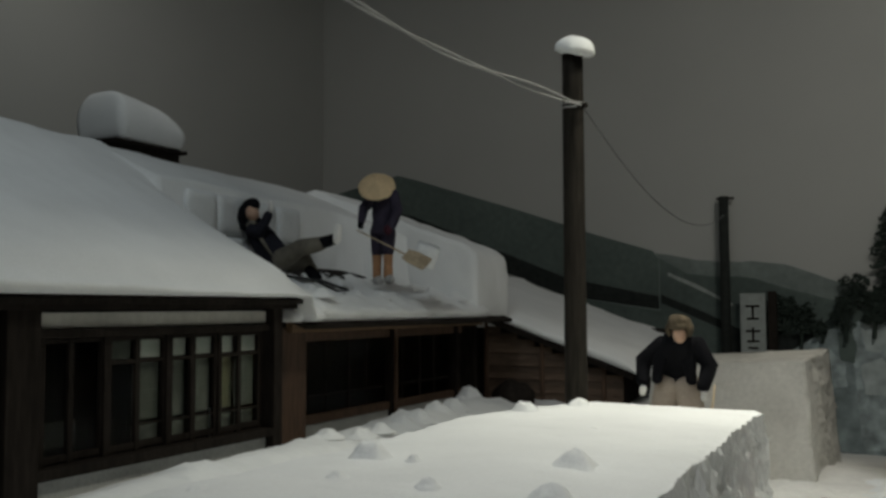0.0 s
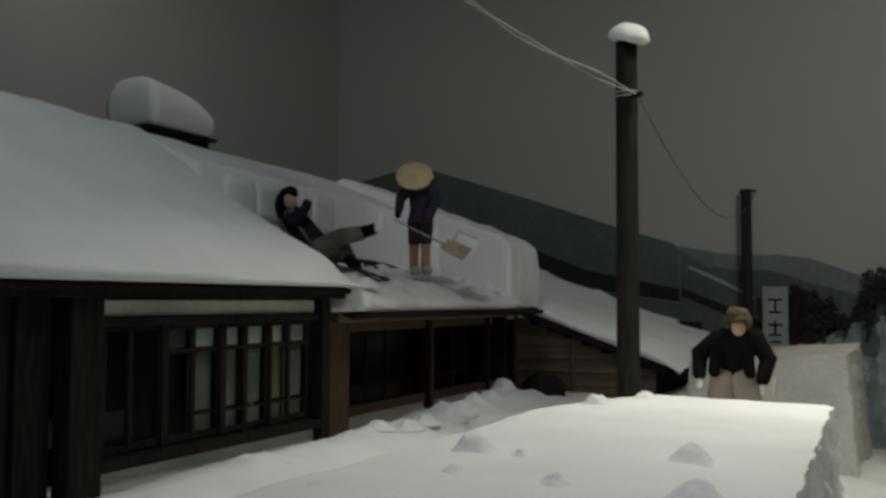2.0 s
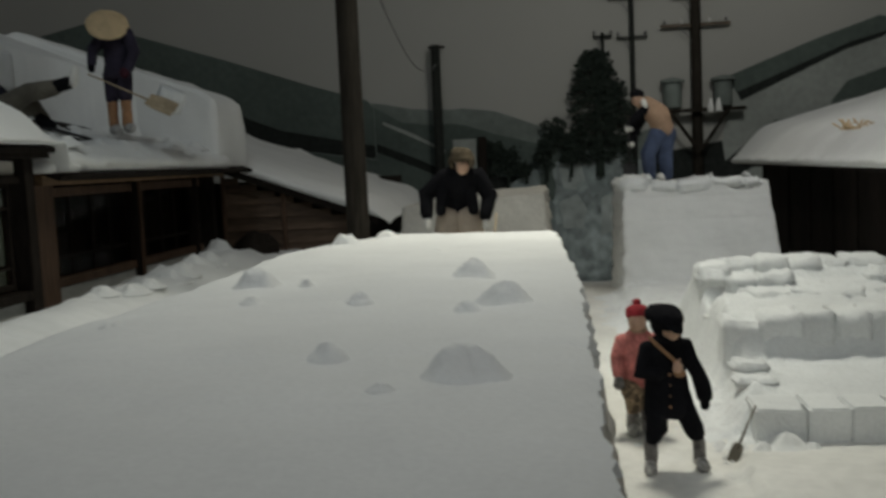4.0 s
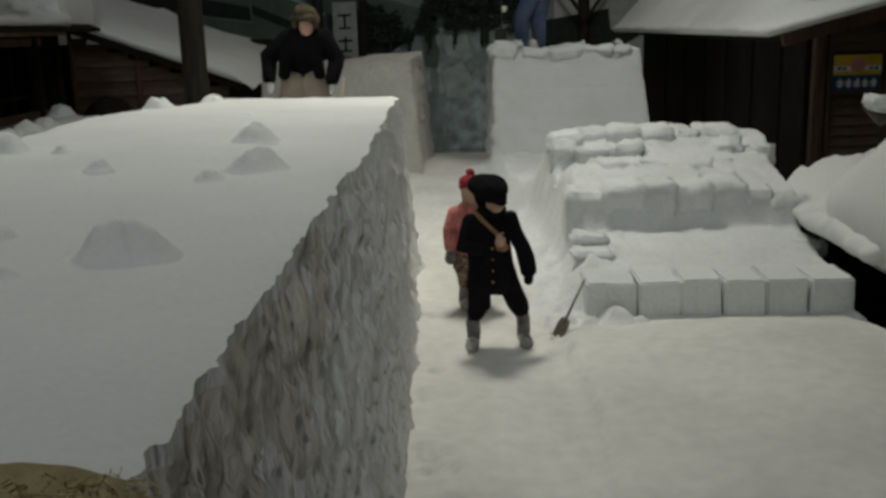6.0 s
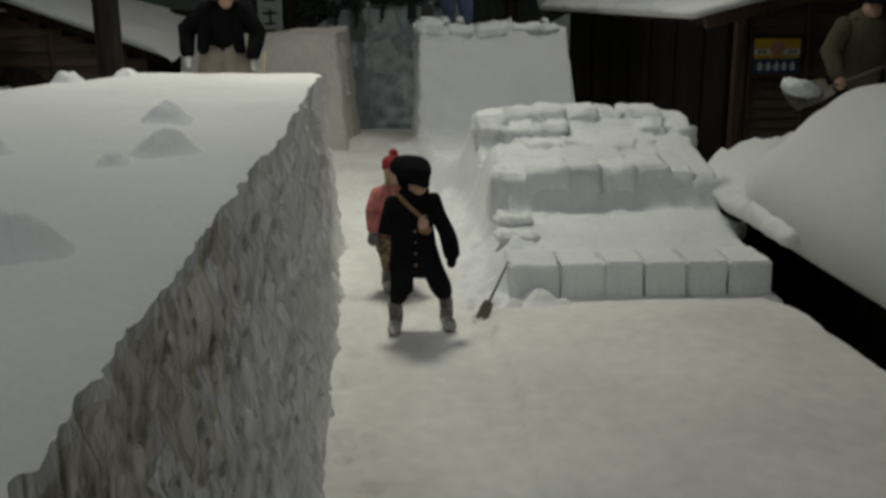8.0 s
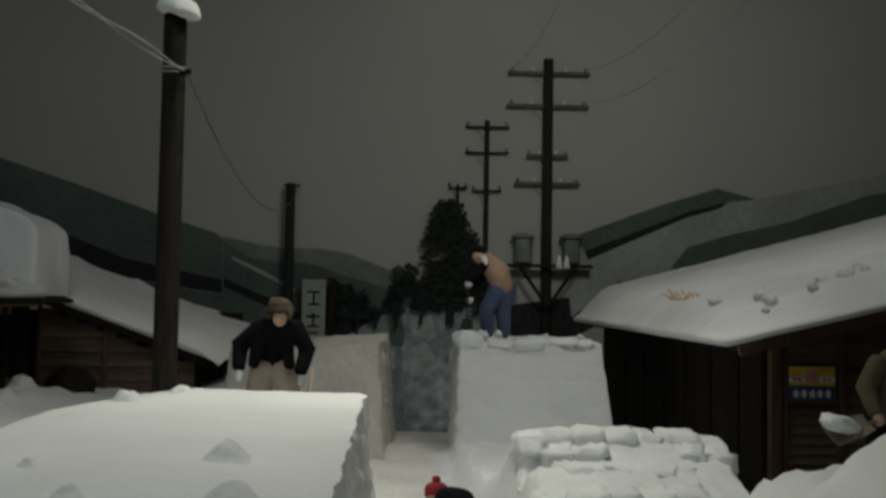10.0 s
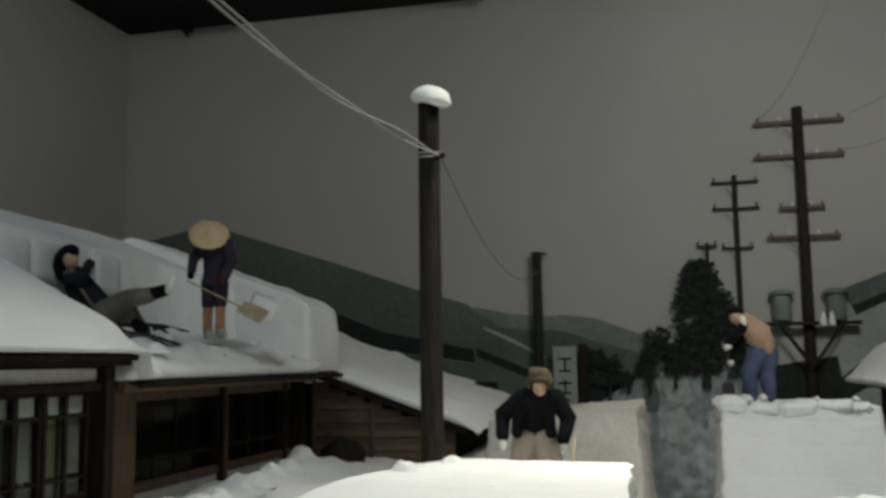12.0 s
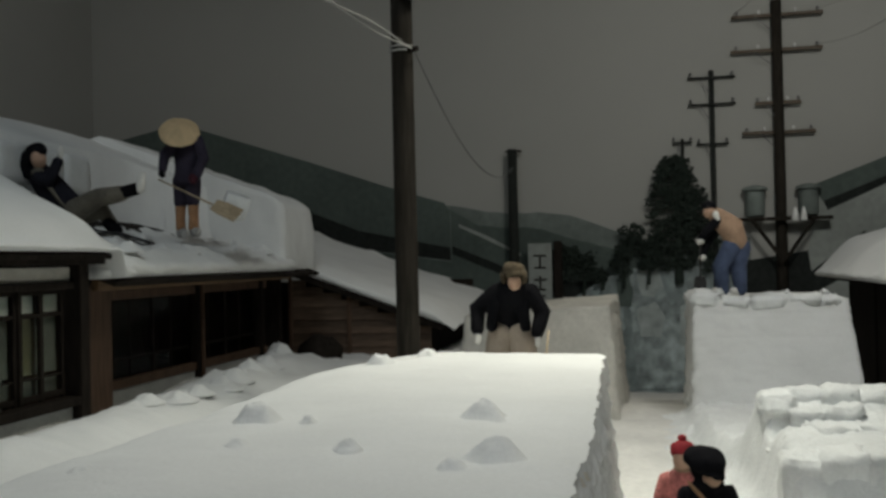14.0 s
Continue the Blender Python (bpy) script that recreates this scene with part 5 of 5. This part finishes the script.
# ---------------------------------------------------------------- dressed mannequins, each one mesh
def mannequin(label, build, mats, seed, about=(0, 0, 0), scale=(1, 1, 1)):
    """One dressed mesh; the cloth gets folds along the limbs."""
    bm = bmesh.new()
    build(bm)
    for v in bm.verts:
        v.co = Vector([a + (q - a) * k for q, a, k in zip(v.co, about, scale)])
    bmesh.ops.subdivide_edges(bm, edges=[e for e in bm.edges if e.calc_length() > 0.03], cuts=1, use_grid_fill=True)
    bmesh.ops.triangulate(bm, faces=[f for f in bm.faces if len(f.verts) > 4])
    bm.normal_update()
    for v in bm.verts:
        p = v.co
        fold = rough((p.x, p.y, p.z * 0.55), 0.075, seed, 3) + 0.6 * rough(p, 0.22, seed + 5, 2)
        v.co = p + v.normal * (0.011 * fold)
    return tagged(finish("mannequin", bm, mats, True), label, "mannequin")


def boy(bm):
    x, y = -0.70, 7.42
    for s, fx, fy in ((-1, -0.19, -0.06), (1, 0.19, 0.03)):
        hip = (x - 0.05 + s * 0.08, y, 0.56)
        knee = (x + fx * 0.75, y + fy - 0.03, 0.32)
        limb(bm, [hip, knee, (x + fx * 0.92, y + fy, 0.26)], [0.095, 0.078, 0.066], 0)
        limb(bm, [(x + fx * 0.94, y + fy, 0.26), (x + fx, y + fy, 0.20)], [0.045, 0.045], 0)
        limb(bm, [(x + fx, y + fy, 0.20), (x + fx, y + fy, 0.07)], [0.052, 0.050], 1)
        limb(bm, [(x + fx, y + fy + 0.02, 0.05), (x + fx * 1.1, y + fy - 0.12, 0.04)], [0.052, 0.046], 4)
    x -= 0.055
    tube(bm, [(x, y, 0.40), (x, y, 0.46), (x, y, 0.60), (x, y, 0.76), (x + 0.005, y, 0.90), (x + 0.01, y - 0.01, 0.97), (x + 0.02, y - 0.02, 1.03)], [0.165, 0.185, 0.168, 0.155, 0.16, 0.125, 0.088], 22, 0, 0.74)
    tube(bm, [(x + 0.02, y - 0.02, 0.955), (x + 0.03, y - 0.03, 1.025)], [0.105, 0.098], 18, 0)
    limb(bm, [(x - 0.13, y, 0.92), (x - 0.19, y - 0.04, 0.74), (x - 0.07, y - 0.15, 0.745)], [0.070, 0.062, 0.052], 0)
    limb(bm, [(x + 0.14, y, 0.93), (x + 0.24, y - 0.02, 0.72), (x + 0.28, y - 0.07, 0.56)], [0.072, 0.062, 0.058], 0)
    ball(bm, (x + 0.075, y - 0.165, 0.80), (0.040, 0.034, 0.048), 2, turn(0, 30, 0))
    limb(bm, [(x + 0.05, y - 0.165, 0.83), (x + 0.10, y - 0.165, 0.86)], [0.014, 0.010], 2, 8)
    ball(bm, (x + 0.28, y - 0.075, 0.51), (0.034, 0.038, 0.045), 0)
    x -= 0.04
    # bowed head: chin and cheek show below a soft peaked cap
    ball(bm, (x + 0.080, y - 0.070, 1.055), (0.078, 0.085, 0.082), 2, turn(18, 0, 20))
    ball(bm, (x + 0.035, y + 0.000, 1.085), (0.105, 0.108, 0.100), 0)
    ball(bm, (x + 0.035, y - 0.025, 1.155), (0.150, 0.148, 0.082), 0, turn(16, 10, 0), 3)
    ball(bm, (x + 0.055, y - 0.060, 1.110), (0.120, 0.105, 0.050), 0, turn(20, 12, 0))
    ball(bm, (x + 0.095, y - 0.140, 1.082), (0.085, 0.060, 0.016), 0, turn(26, 14, 24))
    x += 0.04
    limb(bm, [(x - 0.12, y - 0.03, 1.00), (x - 0.02, y - 0.135, 0.91), (x + 0.10, y - 0.145, 0.80)], [0.015, 0.017, 0.017], 3, 8)
    ball(bm, (x + 0.085, y - 0.15, 0.755), (0.05, 0.02, 0.035), 3)
    for k in range(4):
        ball(bm, (x + 0.015, y - 0.128, 0.74 - 0.08 * k), 0.011, 3, sub=1)


mannequin("schoolboy mannequin in black coat, cap and grey boots", boy, [BLACK_CLOTH, RUBBER, SKIN, TAN_STRAP, SNOWY_BOOT], 1.0, (-0.70, 7.42, 0), (0.95, 0.9, 1.0))


def girl(bm):
    x, y = -0.87, 8.42
    for s, dy in ((-1, -0.06), (1, 0.05)):
        limb(bm, [(x + s * 0.06, y, 0.50), (x + s * 0.065, y + dy - 0.02, 0.36), (x + s * 0.06, y + dy, 0.20)], [0.095, 0.088, 0.066], 2)
        limb(bm, [(x + s * 0.06, y + dy, 0.2), (x + s * 0.06, y + dy - 0.01, 0.06)], [0.056, 0.058], 3)
        limb(bm, [(x + s * 0.06, y + dy, 0.05), (x + s * 0.06, y + dy - 0.10, 0.04)], [0.055, 0.05], 6)
    tube(bm, [(x, y, 0.40), (x, y, 0.47), (x, y - 0.01, 0.62), (x, y - 0.02, 0.76), (x, y - 0.03, 0.85), (x, y - 0.03, 0.89)], [0.145, 0.17, 0.160, 0.150, 0.11, 0.06], 18, 0, 0.8)
    for s in (-1, 1):
        limb(bm, [(x + s * 0.12, y - 0.01, 0.79), (x + s * 0.18, y - 0.04, 0.64), (x + s * 0.175, y - 0.12, 0.52)], [0.068, 0.064, 0.052], 0)
        limb(bm, [(x + s * 0.175, y - 0.13, 0.49), (x + s * 0.18, y - 0.15, 0.43)], [0.040, 0.044], 3)
    tube(bm, [(x, y - 0.02, 0.84), (x, y - 0.03, 0.90)], [0.085, 0.075], 14, 5)
    ball(bm, (x - 0.005, y - 0.06, 0.955), (0.078, 0.08, 0.092), 1)
    ball(bm, (x, y - 0.01, 0.985), (0.092, 0.095, 0.085), 7)
    tube(bm, [(x, y - 0.035, 0.985), (x, y - 0.03, 1.005), (x, y - 0.03, 1.03)], [0.098, 0.102, 0.096], 20, 4)
    ball(bm, (x, y - 0.03, 1.03), (0.096, 0.096, 0.070), 4, sub=3)
    ball(bm, (x - 0.005, y - 0.02, 1.115), (0.036, 0.036, 0.030), 4)


mannequin("small girl mannequin in red padded coat and knitted hat", girl, [PINK, SKIN, PATTERN, RUBBER, RED, BEIGE, SNOWY_BOOT, BLACK_CLOTH], 2.0)


def roof_worker(bm):
    x, y, z = -7.68, 13.5, 2.98
    for s, dx, dy in ((-1, -0.12, 0.0), (1, 0.13, -0.06)):
        limb(bm, [(x + s * 0.10, y, z + 0.72), (x + dx, y + dy, z + 0.42)], [0.13, 0.095], 0)
        limb(bm, [(x + dx, y + dy, z + 0.40), (x + dx, y + dy, z + 0.10)], [0.082, 0.075], 1)
        limb(bm, [(x + dx, y + dy, z + 0.05), (x + dx + 0.10, y + dy - 0.07, z + 0.04)], [0.072, 0.06], 4)
    tube(bm, [(x, y, z + 0.66), (x, y, z + 0.85), (x + 0.02, y, z + 1.05), (x + 0.02, y, z + 1.19), (x + 0.02, y, z + 1.26)], [0.23, 0.19, 0.205, 0.185, 0.09], 18, 2, 0.75)
    limb(bm, [(x - 0.17, y - 0.02, z + 1.2), (x - 0.32, y - 0.1, z + 1.04), (x - 0.30, y - 0.2, z + 0.86)], [0.10, 0.085, 0.065], 2)
    ball(bm, (x - 0.30, y - 0.22, z + 0.80), 0.055, 5)
    limb(bm, [(x + 0.20, y - 0.02, z + 1.2), (x + 0.33, y - 0.08, z + 0.98), (x + 0.25, y - 0.16, z + 0.78)], [0.10, 0.09, 0.075], 2)
    ball(bm, (x + 0.21, y - 0.2, z + 0.72), 0.07, 6)
    ball(bm, (x + 0.0, y - 0.05, z + 1.28), (0.085, 0.09, 0.10), 5)
    # broad straw hat tipped towards the street
    rot = Vector((0.30, -0.62, 0.72)).to_track_quat("Z", "Y").to_matrix().to_4x4()
    axis = rot @ Vector((0, 0, 1))
    at = Vector((x - 0.05, y - 0.12, z + 1.33))
    tube(bm, [at + axis * k for k in (-0.012, -0.006, 0.0, 0.012, 0.05, 0.085, 0.10)], [0.27, 0.305, 0.31, 0.297, 0.175, 0.055, 0.012], 36, 3)


mannequin("mannequin in indigo work clothes and broad straw hat", roof_worker, [NAVY, STRAW_BOOT, NAVY, STRAW, SNOWY_BOOT, BLACK_CLOTH, MAROON], 3.0, (-7.68, 13.5, 2.90), (0.94, 0.98, 1.14))


def fallen(bm):
    y = 12.05
    P = lambda x, z, dy=0.0: (x, y + dy, z)
    limb(bm, [P(-9.08, 3.82), P(-8.85, 3.55), P(-8.55, 3.30)], [0.15, 0.20, 0.18], 0, 16)
    ball(bm, P(-8.98, 3.97, -0.13), (0.095, 0.10, 0.125), 2, turn(0, -20, 0))
    ball(bm, P(-8.91, 3.95, -0.17), (0.03, 0.03, 0.03), 2)
    ball(bm, P(-9.04, 4.07, -0.08), (0.135, 0.135, 0.105), 3, turn(0, -15, 0), 3)
    ball(bm, P(-9.10, 4.00, -0.09), (0.085, 0.14, 0.13), 3)
    ball(bm, P(-8.95, 4.075, -0.15), (0.085, 0.06, 0.045), 3, turn(0, 20, 0))
    limb(bm, [P(-9.13, 4.02, -0.12), P(-9.16, 3.88, -0.14), P(-9.13, 3.76, -0.15)], [0.085, 0.075, 0.045], 3)
    limb(bm, [P(-9.02, 3.86, -0.06), P(-8.98, 3.78, -0.02)], [0.06, 0.07], 2)
    limb(bm, [P(-9.06, 3.80, -0.14), P(-8.90, 3.82, -0.19)], [0.035, 0.03], 4, 8)
    limb(bm, [P(-8.95, 3.74, -0.16), P(-8.78, 3.66, -0.22), P(-8.66, 3.92, -0.2)], [0.09, 0.08, 0.06], 0)
    ball(bm, P(-8.62, 4.03, -0.2), (0.04, 0.04, 0.09), 5)
    limb(bm, [P(-9.0, 3.7, 0.16), P(-8.75, 3.45, 0.2), P(-8.6, 3.25, 0.2)], [0.09, 0.08, 0.06], 0)
    limb(bm, [P(-8.52, 3.30, -0.08), P(-8.15, 3.46, -0.14), P(-7.82, 3.50, -0.14)], [0.15, 0.115, 0.10], 1)
    limb(bm, [P(-7.84, 3.50, -0.14), P(-7.62, 3.55, -0.14)], [0.085, 0.075], 3)
    limb(bm, [P(-7.58, 3.54, -0.14), P(-7.54, 3.72, -0.14)], [0.065, 0.05], 5)
    limb(bm, [P(-8.52, 3.28, 0.08), P(-8.22, 3.30, 0.1), P(-8.12, 3.14, 0.1)], [0.14, 0.11, 0.09], 1)
    limb(bm, [P(-8.14, 3.16, 0.06), P(-7.98, 3.06, 0.02)], [0.08, 0.07], 3)
    limb(bm, [P(-8.98, 3.84, -0.17), P(-8.72, 3.55, -0.235), P(-8.58, 3.36, -0.2)], [0.02, 0.024, 0.02], 4, 8)


mannequin("mannequin in dark jacket fallen backwards into roof snow", fallen, [DARK_NAVY, GREY_CLOTH, SKIN, BLACK_CLOTH, GREY_CLOTH, WHITE_CLOTH], 4.0, (-8.4, 12.05, 3.2), (1.06, 1.0, 1.08))


def bank_worker(bm):
    x, y, z = -2.66, 11.5, 0.92
    for s in (-1, 1):
        limb(bm, [(x + s * 0.10, y, z + 0.80), (x + s * 0.17, y - 0.05, z + 0.45), (x + s * 0.17, y, z + 0.05)], [0.165, 0.145, 0.10], 1)
    # stooping trunk, jacket hanging open over a dark jersey
    tube(bm, [(x, y + 0.03, z + 0.74), (x, y + 0.02, z + 0.90), (x + 0.02, y - 0.05, z + 1.08), (x + 0.05, y - 0.14, z + 1.24), (x + 0.07, y - 0.19, z + 1.33), (x + 0.08, y - 0.21, z + 1.38)], [0.16, 0.19, 0.21, 0.225, 0.18, 0.09], 20, 0, 0.72)
    for s in (-1, 1):
        limb(bm, [(x + 0.05 + s * 0.15, y - 0.20, z + 1.28), (x + s * 0.16, y - 0.20, z + 1.06), (x + s * 0.20, y - 0.19, z + 0.86)], [0.05, 0.08, 0.06], 5, 12, 0.5)
    limb(bm, [(x - 0.12, y - 0.14, z + 1.27), (x - 0.37, y - 0.08, z + 1.06), (x - 0.35, y - 0.2, z + 0.84)], [0.105, 0.098, 0.078], 5)
    limb(bm, [(x + 0.24, y - 0.14, z + 1.27), (x + 0.38, y - 0.10, z + 1.02), (x + 0.33, y - 0.22, z + 0.80)], [0.105, 0.098, 0.078], 5)
    for hx, hz in ((x - 0.345, z + 0.745), (x + 0.335, z + 0.715)):
        limb(bm, [(hx, y - 0.22, hz + 0.03), (hx, y - 0.24, hz - 0.04)], [0.042, 0.038], 3)
    # bowed head in an ear-flap fur cap
    ball(bm, (x + 0.095, y - 0.30, z + 1.37), (0.078, 0.085, 0.092), 2, turn(20, 0, 0))
    ball(bm, (x + 0.085, y - 0.25, z + 1.50), (0.128, 0.135, 0.105), 4, sub=3)
    limb(bm, [(x + 0.01, y - 0.335, z + 1.47), (x + 0.09, y - 0.36, z + 1.465), (x + 0.17, y - 0.335, z + 1.47)], [0.035, 0.042, 0.035], 4)
    ball(bm, (x - 0.025, y - 0.25, z + 1.43), (0.042, 0.07, 0.085), 4)
    ball(bm, (x + 0.195, y - 0.25, z + 1.43), (0.042, 0.07, 0.085), 4)


mannequin("mannequin in black jacket, pale trousers and fur cap", bank_worker, [BLACK_CLOTH, KHAKI, SKIN, WHITE_CLOTH, FUR, BLACK_CLOTH], 5.0)


def tower_worker(bm):
    x, y, z = 0.18, 16.75, 1.90
    for s, dx in ((-1, -0.14), (1, 0.14)):
        limb(bm, [(x + 0.12 + s * 0.07, y + s * 0.04, z + 0.74), (x + dx, y + s * 0.05, z + 0.42), (x + dx + 0.03, y, z + 0.06)], [0.165, 0.135, 0.10], 1)
        limb(bm, [(x + dx, y, z + 0.05), (x + dx - 0.1, y - 0.05, z + 0.05)], [0.07, 0.06], 3)
    limb(bm, [(x + 0.13, y, z + 0.78), (x + 0.04, y - 0.04, z + 1.02), (x - 0.17, y - 0.08, z + 1.20)], [0.175, 0.20, 0.15], 0, 16)
    limb(bm, [(x - 0.15, y - 0.16, z + 1.16), (x - 0.34, y - 0.16, z + 0.98), (x - 0.46, y - 0.16, z + 0.84)], [0.085, 0.075, 0.06], 2)
    limb(bm, [(x - 0.12, y + 0.08, z + 1.12), (x - 0.30, y + 0.02, z + 0.86), (x - 0.42, y - 0.05, z + 0.62)], [0.085, 0.07, 0.055], 2)
    ball(bm, (x - 0.45, y - 0.16, z + 0.83), 0.07, 3)
    ball(bm, (x - 0.42, y - 0.06, z + 0.58), 0.06, 3)
    ball(bm, (x - 0.30, y - 0.08, z + 1.30), (0.10, 0.10, 0.115), 4)
    ball(bm, (x - 0.30, y - 0.07, z + 1.37), (0.125, 0.12, 0.085), 2)
    limb(bm, [(x - 0.20, y - 0.16, z + 1.24), (x - 0.16, y - 0.2, z + 1.14)], [0.06, 0.05], 3)


mannequin("stooping mannequin in beige waistcoat and blue trousers", tower_worker, [BEIGE, DENIM, BLACK_CLOTH, WHITE_CLOTH, SKIN], 6.0, (0.18, 16.75, 1.90), (1.0, 1.0, 1.05))


def eave_worker(bm):
    x, y, z = 3.34, 9.55, 0.85
    for s in (-1, 1):
        limb(bm, [(x + s * 0.11, y, z + 0.72), (x + s * 0.15, y, z + 0.1)], [0.15, 0.1], 1)
    limb(bm, [(x, y, z + 0.66), (x + 0.0, y - 0.06, z + 0.95), (x - 0.0, y - 0.12, z + 1.17)], [0.20, 0.215, 0.19], 0, 18)
    limb(bm, [(x - 0.18, y - 0.1, z + 1.16), (x - 0.31, y - 0.12, z + 0.94), (x - 0.30, y - 0.28, z + 0.74)], [0.105, 0.09, 0.07], 0)
    limb(bm, [(x + 0.2, y - 0.1, z + 1.16), (x + 0.36, y - 0.14, z + 0.98), (x + 0.30, y - 0.3, z + 0.88)], [0.105, 0.09, 0.07], 0)
    ball(bm, (x - 0.29, y - 0.32, z + 0.68), (0.05, 0.05, 0.06), 2)
    ball(bm, (x - 0.01, y - 0.20, z + 1.30), (0.085, 0.095, 0.10), 2)
    ball(bm, (x - 0.01, y - 0.16, z + 1.42), (0.125, 0.13, 0.085), 3)
    ball(bm, (x - 0.01, y - 0.29, z + 1.375), (0.09, 0.06, 0.014), 3, turn(20, 0, 0))
    limb(bm, [(x - 0.13, y - 0.19, z + 1.235), (x - 0.01, y - 0.29, z + 1.19), (x + 0.11, y - 0.19, z + 1.235)], [0.03, 0.03, 0.03], 0, 8)
    tube(bm, [(x - 0.01, y - 0.14, z + 1.22), (x - 0.01, y - 0.14, z + 1.30)], [0.12, 0.10], 14, 0)


mannequin("mannequin in olive sweater and black cap behind eave snow", eave_worker, [OLIVE, BLACK_CLOTH, SKIN, BLACK_CLOTH], 7.0)


# ---------------------------------------------------------------- tools
def shovel(a, b, blade, wood, label, face=(0, 0, 1), metal_blade=False):
    """A shovel from its grip a to its blade's root b; blade: length, width."""
    s = tagged(empty("snow_shovel"), label, "shovel", "snow shovels")
    a, b = Vector(a), Vector(b)
    d = (b - a).normalized()
    bm = bmesh.new()
    r = 0.012 if (b - a).length > 0.5 else 0.008
    tube(bm, [a, a.lerp(b, 0.5), b + d * 0.05], [r, r * 1.1, r * 1.3], 10)
    part("handle", bm, wood, s, smooth=True)
    side = d.cross(Vector(face)).normalized()
    up = side.cross(d)
    m = Matrix((side, d, up)).transposed().to_4x4()
    bm = bmesh.new()
    box(bm, (0, blade[0] / 2, 0), (blade[1], blade[0], 0.014), bevel=0.005)
    bmesh.ops.subdivide_edges(bm, edges=bm.edges[:], cuts=2, use_grid_fill=True)
    for v in bm.verts:
        v.co.z += 1.2 * v.co.x ** 2
        v.co.x *= 0.75 + 0.25 * smoothstep(0, blade[0] * 0.4, v.co.y)
    bmesh.ops.transform(bm, matrix=Matrix.Translation(b) @ m, verts=bm.verts)
    part("blade", bm, METAL if metal_blade else wood, s)
    return s


shovel((-0.03, 7.84, 0.36), (-0.19, 7.66, 0.11), (0.16, 0.09), GREY_CLOTH, "small grey-brown wooden shovel stuck in the snow", (0.3, -0.8, 0.5))
shovel((-8.0, 13.25, 3.82), (-7.15, 13.25, 3.42), (0.42, 0.26), PALE_WOOD, "pale wooden snow shovel held on the roof", (0.2, -0.7, 0.6))
shovel((-2.2, 11.25, 1.75), (-2.27, 11.2, 1.15), (0.3, 0.24), PALE_WOOD, "wooden shovel held behind the bank", (0, -1, 0.2))
shovel((3.75, 9.25, 1.78), (2.95, 9.2, 1.50), (0.38, 0.28), GREY_CLOTH, "grey wooden shovel lifting snow on the eave", (0, -0.5, 0.8))
shovel((-0.27, 16.55, 2.75), (-0.29, 16.5, 2.2), (0.25, 0.2), CABLE_DARK, "dark shovel pushed into the snow top", (0, -1, 0.2))
ob = tagged(finish("snow_block", worn_block((0.30, 0.22, 0.13), 91.0, 0.03, 0.025, 3), SNOW_BLOCK, True), "angular lump of snow on a shovel blade", "snow block")
ob.matrix_world = pose(2.70, 9.2, 1.49, 10, 16, 12)
# snow rake lying on the roof by the fallen figure
k = tagged(empty("snow_rake"), "dark thin-framed snow rake dropped on the roof", "rake")
bm = bmesh.new()
tube(bm, [(-8.45, 11.95, 3.08), (-7.85, 12.0, 3.0), (-7.45, 12.1, 2.86)], 0.018, 8)
part("handle", bm, CABLE_DARK, k)
bm = bmesh.new()
tube(bm, [(-7.95, 11.85, 3.02), (-7.7, 11.7, 2.98), (-7.42, 11.75, 2.84), (-7.45, 12.1, 2.86)], 0.015, 8)
part("frame", bm, CABLE_DARK, k)
